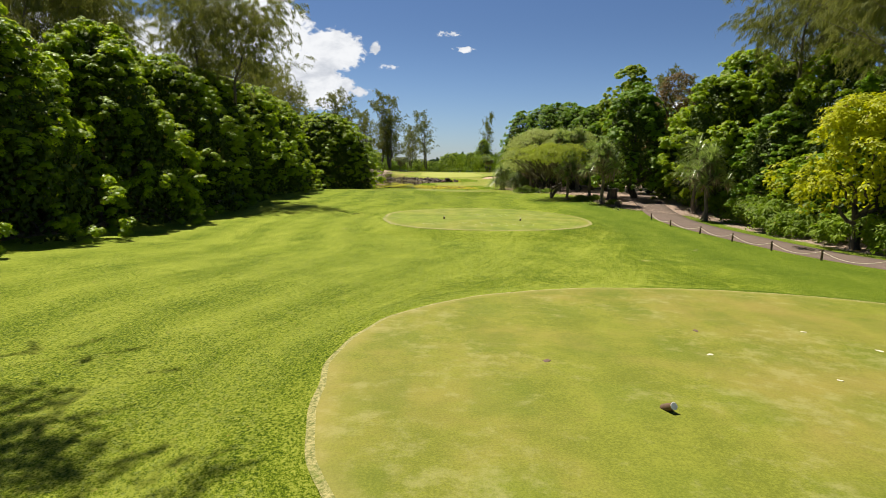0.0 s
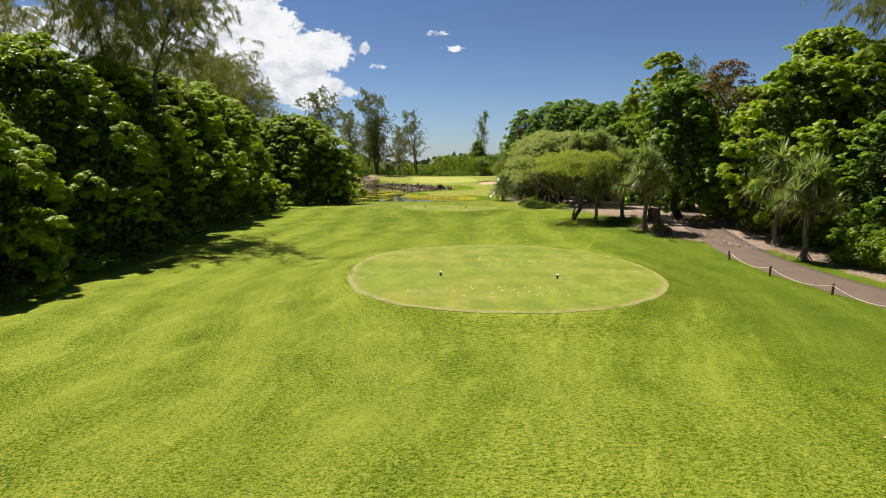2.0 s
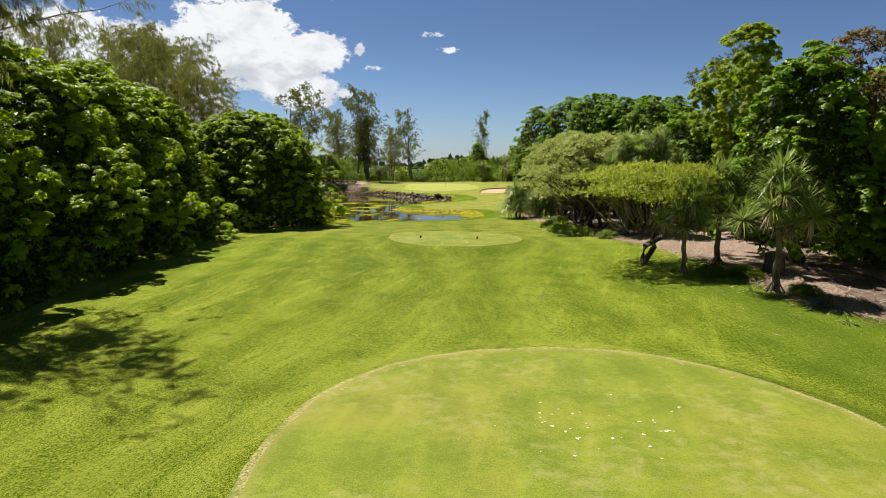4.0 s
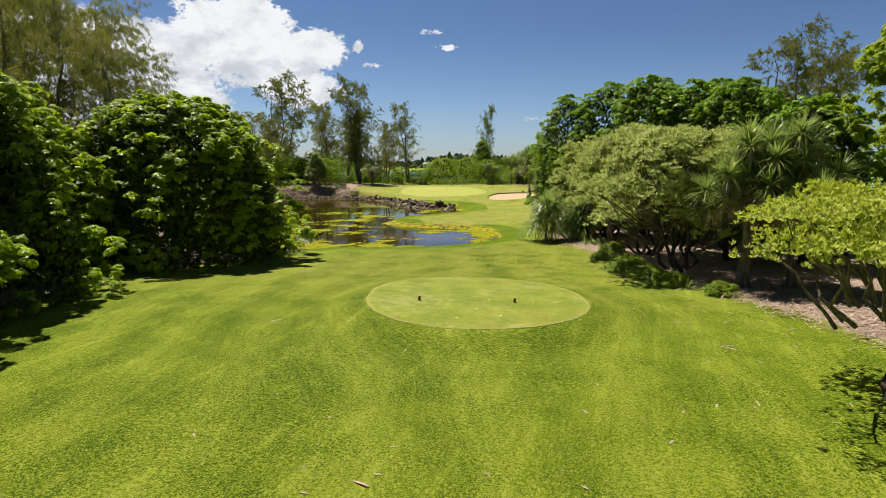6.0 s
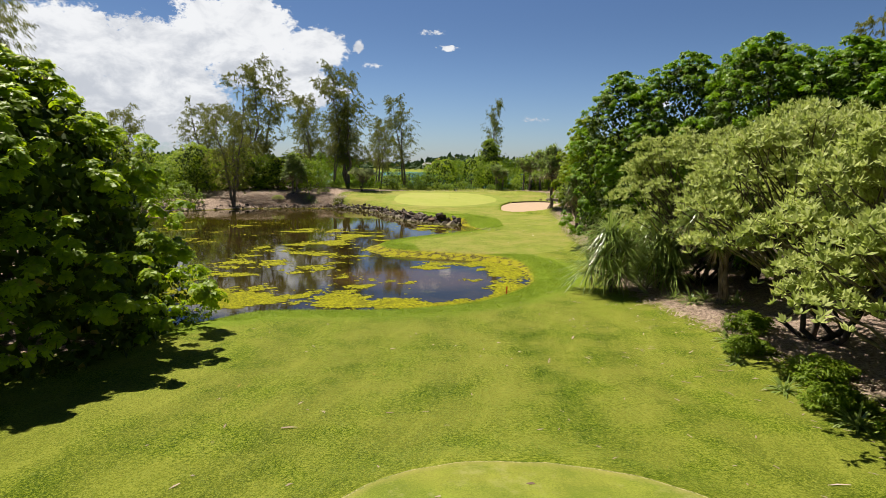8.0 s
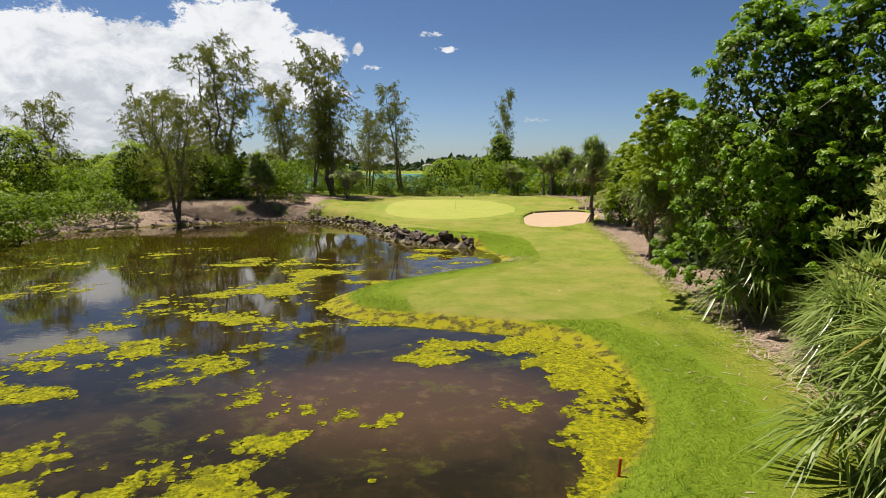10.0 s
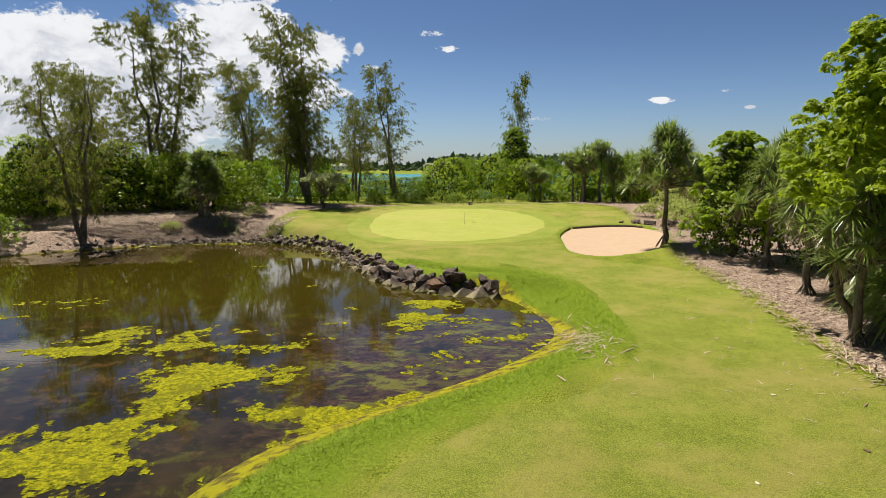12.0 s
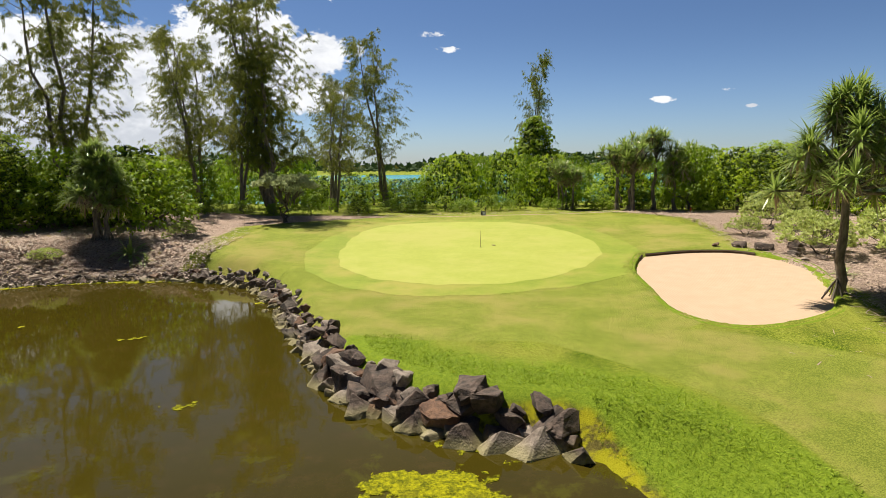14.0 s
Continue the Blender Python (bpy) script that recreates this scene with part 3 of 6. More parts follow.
POND = rounded([(-18, 112), (-13, 113.0), (-10.7, 115.4), (-8.2, 116.2), (-4.2, 116.4), (-1, 117.4), (1.5, 119), (3.7, 121.8), (5.6, 125.2), (6, 129.5),
                (4.7, 133.2), (2, 134.8), (-2, 136), (-5.2, 137.3), (-7, 139.4), (-7.4, 141.8), (-6, 145), (-3, 148), (0.6, 151.3), (3.4, 155), (4.1, 158),
                (3.3, 161.8), (2.0, 164.8), (-1.2, 165.6), (-4.9, 168.8), (-6.4, 172.3), (-9, 178), (-11.7, 184), (-14.5, 187.6), (-19.4, 189.4), (-25, 188.8),
                (-30, 187), (-36.6, 182.5), (-43, 175), (-44, 162), (-37, 149), (-29, 134), (-23, 121)], 3)
BUNKER = rounded([(11.7, 189.0), (11.0, 188.4), (9.3, 184), (8.7, 179.2), (8.4, 175.2), (9.8, 173), (12.4, 173.2), (15.2, 175.2), (17.8, 181), (18.5, 184.6), (17.4, 188.3), (14.6, 189.5)], 4)
LOBE = rounded([(-2.8, 139.3), (-1.9, 136.9), (0.7, 135.8), (3.4, 135.6), (6.4, 135.8), (8.9, 137), (10.9, 139.5), (12.4, 144.2), (12.6, 149.5), (13.8, 158),
                (14.2, 166), (10, 171.5), (6.5, 172.6), (1.0, 172.8), (-1.5, 174.5), (3.6, 169.2), (6.4, 165), (6.8, 161), (6.7, 155), (6.1, 151), (3.4, 147.3), (0.5, 145.5), (-2.3, 142.6)], 3)
TEES = [(9.0, 19.4, 9.0, 8.6, 0.22), (4.1, 54.6, 7.2, 8.6, 0.40), (1.6, 91.5, 5.05, 5.9, 0.38)]
PUTT = (0.0, 193.6, 9.0, 12.7)
KEY_Y = [-400, 29, 41, 50, 64, 77.2, 91, 101, 112, 126, 140, 155, 170, 185, 206, 236, 252, 264, 300, 560, 640, 6000]
KEY_Z = [0.4, 0.40, -0.18, -0.18, -0.05, 0.35, 0.36, 0.05, -0.2, -0.3, -0.22, 0.15, 0.3, 0.55, 1.45, 1.25, 0.3, -1.5, -2.2, -2.2, 1.0, 14.0]
_fy = np.arange(-410, 700, 1.0)
_fz = np.convolve(np.pad(np.interp(_fy, KEY_Y, KEY_Z), 4, mode="edge"), np.ones(9) / 9, "valid")


def oval(cx, cy, rx, ry, X, Y):
    """Distance outside an oval, negative inside."""
    return (np.hypot((X - cx) / rx, (Y - cy) / ry) - 1) * min(rx, ry)


def land(X, Y, bare=False):
    """Height of the ground."""
    X, Y = np.asarray(X, float), np.asarray(Y, float)
    Z = np.where(Y < 690, np.interp(Y, _fy, _fz), np.interp(Y, KEY_Y, KEY_Z))
    near = fill(-80, -30, Y) * fill(300, 240, Y)
    Z = Z + near * (0.10 * np.sin(X * 0.21 + Y * 0.07) * np.sin(Y * 0.11 - X * 0.05))
    Z = Z + 0.45 * fill(9, 20, X) * fill(60, 85, Y) * fill(240, 200, Y) + 0.3 * fill(-15, -30, X) * fill(60, 90, Y) * fill(130, 105, Y)
    Z = Z + 0.5 * fill(-19, -26, X) * fill(188, 194, Y) * fill(250, 215, Y)
    for cx, cy, rx, ry, h in TEES:
        Z = Z + h * fill(2.2, 0.1, oval(cx, cy, rx, ry, X, Y))
    d = loop_distance(POND, X, Y)
    steep = 0.32 + 0.8 * fill(162, 167, Y) * fill(-20, -18, X) * fill(8, 3, X) + 0.08 * fill(183, 187, Y) * fill(-17, -20, X)
    bank = -0.82 - d * steep
    soft = np.minimum(Z, np.where(d < 0, bank, -0.82 - np.minimum(d * 0.30, 0.9)))
    Z = np.where(d > -8, soft, Z)
    if not bare:
        s = loop_distance(BUNKER, X, Y)
        Z = Z - 0.75 * fill(-0.1, 0.55, s) + 0.10 * fill(-1.6, -0.2, s) * fill(0.2, -0.1, s)
    return Z


def height(x, y):
    return float(land(np.array([x]), np.array([y]))[0])


gx = np.unique(np.concatenate([np.arange(-46, -24, 1.0), np.arange(-24, 24.1, 0.5), np.arange(25, 46.1, 1.0), 46 + np.cumsum(1.25 ** np.arange(24)), -46 - np.cumsum(1.25 ** np.arange(24))]))
gy = np.unique(np.concatenate([np.arange(-8, 232.1, 0.5), 232 + np.cumsum(1.12 ** np.arange(44) * 0.8), -8 - np.cumsum(1.25 ** np.arange(24))]))
GX, GY = np.meshgrid(gx, gy)
GZ = land(GX, GY)
nx, ny = len(gx), len(gy)
ii, jj = np.meshgrid(np.arange(ny - 1), np.arange(nx - 1), indexing="ij")
quads = np.stack([ii * nx + jj, ii * nx + jj + 1, (ii + 1) * nx + jj + 1, (ii + 1) * nx + jj], -1).reshape(-1, 4)
me = raw("ground", np.stack([GX, GY, GZ], -1), quads, GROUND, True)
POND_D = loop_distance(POND, GX, GY)
# leaf litter lies under the trees, either side
edge_r = np.interp(GY, [-50, 34, 48, 56, 64, 69.7, 76.4, 84.8, 95, 110, 122, 128, 140, 150, 160, 170, 176, 190, 196, 203, 212, 216], [25, 25, 23.7, 23, 22.9, 17.2, 16.9, 16.2, 14.4, 12.6, 10.8, 12, 13.2, 13.4, 15.1, 15.4, 17.2, 18.6, 19.6, 20.4, 16, -200])
edge_l = np.interp(GY, [-50, 60, 100, 108, 112, 172, 176, 192, 203, 207, 214, 216], [-20, -19.8, -19.8, -13.5, -20, -49, -19.5, -19.5, -19.5, -13, -5, 200])
MULCH = np.maximum(GX - edge_r, edge_l - GX)
MULCH = np.minimum(MULCH, 30 - MULCH)
MULCH = np.where(GY > 262, -3, MULCH)
APRON = np.maximum(-oval(0.6, 193, 19.0, 22.0, GX, GY), loop_distance(LOBE, GX, GY))
APRON = np.minimum(APRON, -MULCH)
LUSH = np.minimum(1.0 + np.minimum(POND_D, 0) * 0.6 + 1.5, 1.0) * np.where(GX > -18, 1, 0) - 0.2
MUD = POND_D + 0.28 + 0.95 * fill(162.6, 164.2, GY) * fill(3.4, 2.2, GX) * fill(-20.5, -19.0, GX) * fill(167, 165, GY) + 1.0 * fill(128, 136, GY) * fill(161, 154, GY)
# the mower's lines bend round the tees; the turf beside the cart path is deeper green, that between the first tees drier
MOW = GX.copy()
for cx, cy, rx, ry, h in TEES:
    MOW -= (0.9 * rx) ** 2 * (GX - cx) / np.maximum((GX - cx) ** 2 + (GY - cy) ** 2, (0.9 * rx) ** 2)
DEEP = fill(8.5, 16, GX) * fill(84, 66, GY)
DRY = fill(82, 58, GY) * fill(13, 6, GX)
THIN = fill(84, 106, GY)
for name, field in (("mow", MOW), ("deep", DEEP), ("dry", DRY), ("thin", THIN)):
    me.attributes.new(name, "FLOAT", "POINT").data.foreach_set("value", np.clip(field, -60, 60).astype(np.float32).ravel())
for name, field in (("mulch", MULCH), ("apron", APRON), ("lush", LUSH), ("mud", MUD)):
    me.attributes.new(name, "FLOAT", "POINT").data.foreach_set("value", np.clip(field, -3, 3).astype(np.float32).ravel())
tagged(new("ground", me), "mown green rough grass with leaf litter under the trees", "ground", kind="structure")


def on_ground(X, Y):
    """Height of the ground mesh itself."""
    i, j = np.clip(np.searchsorted(gx, X) - 1, 0, nx - 2), np.clip(np.searchsorted(gy, Y) - 1, 0, ny - 2)
    u, v = (X - gx[i]) / (gx[i + 1] - gx[i]), (Y - gy[j]) / (gy[j + 1] - gy[j])
    return (GZ[j, i] * (1 - u) + GZ[j, i + 1] * u) * (1 - v) + (GZ[j + 1, i] * (1 - u) + GZ[j + 1, i + 1] * u) * v


def sheet(name, outline, mat_, lift, rings=14, sink=0.0, skirt=True, inner=0.0):
    """A turf or sand surface within the outline, lying on the land."""
    Q = np.asarray(outline, float)
    c = Q.mean(0)
    s = np.sqrt(np.linspace(inner**2, 1, rings))
    P = c + (Q[None] - c) * s[:, None, None]
    Z = (land(P[..., 0], P[..., 1], True) if sink else on_ground(P[..., 0], P[..., 1])) + lift - sink
    V = np.concatenate([P, Z[..., None]], -1)
    if skirt:
        V = np.concatenate([V, V[-1:] - [0, 0, 0.12]], 0)
    r, n = V.shape[:2]
    i, j = np.meshgrid(np.arange(r - 1), np.arange(n), indexing="ij")
    k = (j + 1) % n
    me = raw(name, V, np.stack([i * n + j, (i + 1) * n + j, (i + 1) * n + k, i * n + k], -1).reshape(-1, 4), mat_, True)
    me.attributes.new("rim", "FLOAT", "POINT").data.foreach_set("value", np.repeat(np.r_[s, np.ones(r - rings)], n).astype(np.float32))
    return me


def wavy(cx, cy, rx, ry, n=110, amp=0.012, seed=0):
    a = np.linspace(0, 2 * np.pi, n, endpoint=False)
    k = 1 + amp * (np.sin(3 * a + seed) + 0.7 * np.sin(5 * a + 2 * seed) + 0.4 * np.sin(17 * a + seed) + 0.3 * np.sin(31 * a))
    k = k / (np.abs(np.cos(a)) ** 2.2 + np.abs(np.sin(a)) ** 2.2) ** (1 / 2.2)
    return np.stack([cx + rx * k * np.cos(a), cy + ry * k * np.sin(a)], 1)


for n, (cx, cy, rx, ry, h) in enumerate(TEES):
    tagged(new("tee_thatch", sheet("tee_thatch", wavy(cx, cy, rx + (0.10, 0.20, 0.05)[n], ry + (0.10, 0.20, 0.05)[n], 300, 0.0075, n), THATCH, 0.016, 5, 0, False, 0.9)), "dry straw-coloured thatch rim round the tee", "turf", "thatch rims", "structure")
    tagged(new("tee", sheet("tee", wavy(cx, cy, rx, ry, 110, 0.009, n), TEE if n else WORN_TEE, 0.018, 26, 0, False)), "closely mown yellowish green oval tee", "tee", "tees", "structure")
FRINGE, t, b = material("fringe_turf")
col, h = turf(t, b, (0.19, 0.255, 0.023), (0.35, 0.412, 0.048), (0.42, 0.36, 0.09), 36.0, 0.0, 0.7)
t.links.new(col, b.inputs["Base Color"])
b.inputs["Roughness"].default_value, b.inputs["Specular IOR Level"].default_value = 0.85, 0.2
tagged(new("green_fringe", sheet("green_fringe", wavy(0.2, 193.4, 11.2, 15.0, 120, 0.02, 2.0), FRINGE, 0.008, 8, 0, False, 0.7)), "light green fringe mown round the putting green", "turf", kind="structure")
tagged(new("putting_green", sheet("putting_green", wavy(*PUTT, 120, 0.02, 1.0), GREEN, 0.014, 30, 0, False)), "smooth pale lime putting green, freshly mown", "putting green", kind="structure")
tagged(new("bunker_sand", sheet("bunker_sand", BUNKER, SAND, 0.0, 12, 0.15, False)), "pale pinkish raked sand in the bunker", "sand bunker", kind="structure")

back = BUNKER[np.argsort(np.arctan2(BUNKER[:, 0] - 13, BUNKER[:, 1] - 181))]
back = back[back[:, 1] > 187.2]
lipv = np.concatenate([np.c_[back + (np.array([13, 181]) - back) * k, land(back[:, 0], back[:, 1], True) + h][None] for k, h in ((0.0, 0.035), (0.006, 0.04), (0.014, -0.03), (0.016, -0.6))])
nl = len(back)
lipf = [[i * nl + j, i * nl + j + 1, (i + 1) * nl + j + 1, (i + 1) * nl + j] for i in range(3) for j in range(nl - 1)]
cb = BUNKER.mean(0)
rings = [(BUNKER + (BUNKER - cb) * k, bare, h) for k, bare, h in ((0.11, False, -0.02), (0.07, False, 0.012), (0.04, True, 0.04), (0.015, True, 0.045), (0.0, True, 0.03), (-0.012, True, -0.5))]
rv = np.concatenate([np.c_[Q, (land(Q[:, 0], Q[:, 1], True) if bare else on_ground(Q[:, 0], Q[:, 1])) + h] for Q, bare, h in rings])
nb = len(BUNKER)
me = raw("bunker_rim", rv, [[i * nb + j, i * nb + (j + 1) % nb, (i + 1) * nb + (j + 1) % nb, (i + 1) * nb + j] for i in range(5) for j in range(nb)], GROUND, True)
for key, val in (("mulch", -3.0), ("apron", -1.0), ("lush", 0.6), ("mud", -3.0), ("mow", 0.0), ("deep", 0.0), ("dry", 0.0), ("thin", 0.0)):
    me.attributes.new(key, "FLOAT", "POINT").data.foreach_set("value", np.full(len(rv), val, np.float32))
tagged(new("bunker_rim", me), "rounded green grass rim round the bunker", "turf", kind="structure")
EARTH = plain("cut_earth", (0.03, 0.02, 0.012), (0.10, 0.065, 0.035), 5.0, 0.95)
tagged(new("bunker_lip", raw("bunker_lip", lipv, lipf, EARTH)), "cut dark earth lip along the bunker's back edge", "bunker lip", kind="structure")

wx, wy = [-48, 9], [108, 193]
me = raw("pond_water", [(wx[0], wy[0], -0.82), (wx[1], wy[0], -0.82), (wx[1], wy[1], -0.82), (wx[0], wy[1], -0.82)], [[0, 1, 2, 3]], WATER)
tagged(new("pond_water", me), "still murky brown pond water with reflections", "water", kind="structure")
me = raw("lagoon_water", [(-900, 258, -0.9), (900, 258, -0.9), (900, 640, -0.9), (-900, 640, -0.9)], [[0, 1, 2, 3]], LAGOON)
tagged(new("lagoon_water", me), "turquoise lagoon beyond the mangroves", "water", kind="structure")


def path_strip(name, line, half, mat_, lift):
    Q = np.array(line, float)
    s = np.linspace(0, len(Q) - 1, 160)
    C = np.stack([np.interp(s, np.arange(len(Q)), Q[:, k]) for k in (0, 1)], 1)
    for _ in range(14):
        C[1:-1] = (C[:-2] + C[1:-1] * 2 + C[2:]) / 4
    tan = unit(np.gradient(C, axis=0))
    side = np.stack([tan[:, 1], -tan[:, 0]], 1)
    offs = np.array([-half - 0.02, -half, -half * 0.5, 0, half * 0.5, half, half + 0.02])
    P = C[:, None] + side[:, None] * offs[None, :, None]
    Z = land(P[..., 0], P[..., 1]) + lift
    Z[:, (0, -1)] -= 0.15
    V = np.concatenate([P, Z[..., None]], -1)
    n, m = V.shape[:2]
    i, j = np.meshgrid(np.arange(n - 1), np.arange(m - 1), indexing="ij")
    return raw(name, V, np.stack([i * m + j, i * m + j + 1, (i + 1) * m + j + 1, (i + 1) * m + j], -1).reshape(-1, 4), mat_, True)


CART = [(24, 14), (22.4, 28), (21.6, 36), (21.1, 44), (20.6, 51), (19.9, 57), (20.1, 63), (20.9, 68.84), (21.9, 74.3), (23, 79.76), (25.2, 87.5), (28.5, 97), (31.5, 108), (29, 121), (26, 133), (26, 146), (29, 160), (35, 178), (42, 190)]
tagged(new("cart_path", path_strip("cart_path", CART, 1.45, ASPHALT, 0.05)), "brownish worn asphalt cart path", "path", kind="structure")


# ---- trees and plants ----
def crown_limbs(rng, H, tips, r0, base=(0, 0, 0), fork=0.3):
    """A trunk that forks into limbs towards the tips."""
    b = np.array(base, float)
    top = b + [rng.normal(0, 0.04) * H, rng.normal(0, 0.04) * H, fork * H]
    trunk = tube(bent(rng, b - [0, 0, 0.3], top, 6, 0.04), np.linspace(r0 * 1.25, r0 * 0.8, 6), 9)
    limbs = [tube(bent(rng, top - [0, 0, 0.1 * H * rng.random()], c, 7, 0.06), np.linspace(r0 * 0.55, r0 * 0.08, 7), 5) for c in tips]
    return trunk, limbs


def plant(name, label, category, group, trunk, limbs, leaves, bark, leaf, extra=()):
    root = tagged(new(name), label, category, group)
    if trunk is not None:
        part("trunk", raw("trunk", *trunk, bark, True), root)
    for limb in limbs:
        part("limb", raw("limb", *limb, bark, True), root)
    part("crown", raw("crown", *leaves, leaf), root)
    for nm, geo, mt, lb in extra:
        part(nm, raw(nm, *geo, mt), root, lb)
    return root


def broadleaf(seed, R, H, n=80, per=190, L=0.30, W=0.17, skirt=0.0, tall=0.75, rough=0.18, cr=(0.17, 0.29), inner=1600, girth=1.0, name="broadleaf_tree", label="", group="", leaf=None, bark=None, limbs=6, hang=0.35, category="tree", core=0.76, box=2.5, slim=False, puffs=0, sprigs=9):
    """A dense rounded tree leafy almost to the ground."""
    rng = np.random.default_rng(seed)
    u = rng.random(n) ** 0.85
    a = rng.uniform(0, 6.283, n)
    k = rng.uniform(1 - rough * 1.6, 1 + rough * 0.5, n)
    CR = rng.uniform(*cr, n) * R
    reach = np.sqrt(np.maximum(1 - u**box, 0.0)) * (0.90 + 0.10 * np.sin(np.pi * np.minimum(u * 1.6, 1)))
    rr = (R - CR * 0.7) * reach * k
    C = np.stack([rr * np.cos(a), rr * np.sin(a), skirt * H + CR * 0.15 + u * (H * (1 - skirt) - CR * tall * 1.25)], 1)
    mid = np.array([0, 0, H * (0.46 + skirt / 2)])
    if puffs:
        outer = billows(rng, C, CR, mid * [1, 1, 0.8], puffs, sprigs, L, W)
    else:
        outer = clumps(rng, C, CR, per, L, W, mid * [1, 1, 0.8], tall, hang, 13, slim)
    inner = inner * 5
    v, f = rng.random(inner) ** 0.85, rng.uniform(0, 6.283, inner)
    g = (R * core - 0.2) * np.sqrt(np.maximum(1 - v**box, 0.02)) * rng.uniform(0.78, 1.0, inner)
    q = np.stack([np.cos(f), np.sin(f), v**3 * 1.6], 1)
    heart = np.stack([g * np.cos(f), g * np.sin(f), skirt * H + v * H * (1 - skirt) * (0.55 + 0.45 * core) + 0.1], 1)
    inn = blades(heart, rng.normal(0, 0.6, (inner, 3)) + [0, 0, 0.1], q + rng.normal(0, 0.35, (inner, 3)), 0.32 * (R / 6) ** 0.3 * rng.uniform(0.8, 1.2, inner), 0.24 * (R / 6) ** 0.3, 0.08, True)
    trunk, lm = crown_limbs(rng, H, C[rng.choice(n, limbs, False)], (0.022 * H + 0.05) * girth, fork=0.22)
    # glossy and deep green crowns get inner leaves in the shade-darkened colour
    return plant(name, label, category, group, trunk, lm, outer, bark or DARKBARK, leaf or HEDGE, [("old_leaves", inn, SHADE_LEAF if leaf in (None, HEDGE, LOBED) else leaf, "inner leaves of the crown, some coloured for shade")])


def casuarina(seed, H, spread=0.2, dense=1.0, start=0.28, name="casuarina_tree", label="", group="", lean=0.0, forks=1, thick=1.0, wide=0.05, spray=0.9, fine=1.3, long=0.36):
    """A she-oak: straight stems, upswept branches, drooping wispy needles."""
    rng = np.random.default_rng(seed)
    stems, needles, limbs = [], [], []
    for f in range(forks):
        ang = rng.uniform(0, 6.28) if forks > 1 else 0.0
        tip = np.array([lean * H + (0.16 * H * math.cos(ang) if forks > 1 else 0), 0.16 * H * math.sin(ang) if forks > 1 else 0, H * rng.uniform(0.88, 1.0)])
        P = bent(rng, (0, 0, -0.3), tip, 9, 0.012)
        stems.append(tube(P, np.linspace(0.013 * H * thick, 0.02, 9), 8))
        count = int(30 * dense / math.sqrt(forks))
        for k in range(count):
            s = start + (0.98 - start) * (k + rng.random()) / count
            at = np.array([np.interp(s, np.linspace(0, 1, 9), P[:, c]) for c in range(3)])
            a = rng.uniform(0, 6.283)
            reach = H * spread * (1.15 - s) ** 0.7 * rng.uniform(0.55, 1.15) + 0.4
            end = at + [reach * math.cos(a), reach * math.sin(a), reach * rng.uniform(0.35, 0.95)]
            B = bent(rng, at, end, 5, 0.06, 0.0)
            limbs.append(tube(B, np.linspace(0.05 * (1.2 - s) * thick + 0.012, 0.008, 5), 4))
            m = int(rng.integers(15, 24))
            u = rng.uniform(0.15, 1.06, m)
            J = np.stack([np.interp(u, np.linspace(0, 1, 5), B[:, c]) for c in range(3)], 1) + rng.normal(0, 0.13 * reach + 0.08, (m, 3)) * [1, 1, 0.7]
            per = int(14 * dense * fine)
            twig = unit(rng.normal(0, 0.55, (m, 3)) + [math.cos(a) * 0.75, math.sin(a) * 0.75, 0.1])
            E = np.repeat(twig, per, 0)
            run = rng.uniform(0, spray, (m * per, 1))
            Q = np.repeat(J, per, 0) + E * run - np.array([[0, 0, 0.35]]) * run**2 + rng.normal(0, 0.07, (m * per, 3))
            D = E * 0.45 + rng.normal(0, 0.26, Q.shape) - [0, 0, 0.75]
            needles.append(blades(Q, D, rng.normal(0, 1, Q.shape), rng.uniform(0.5, 1.15, len(Q)) * long, wide, 0.0, True))
    root = tagged(new(name), label, "tree", group)
    for st in stems:
        part("trunk", raw("trunk", *st, BARK, True), root)
    tagged(part("branchwork", raw("branchwork", *join(limbs), BARK, True), root), kind="stuff")
    part("needles", raw("needles", *join(needles), NEEDLE), root)
    return root


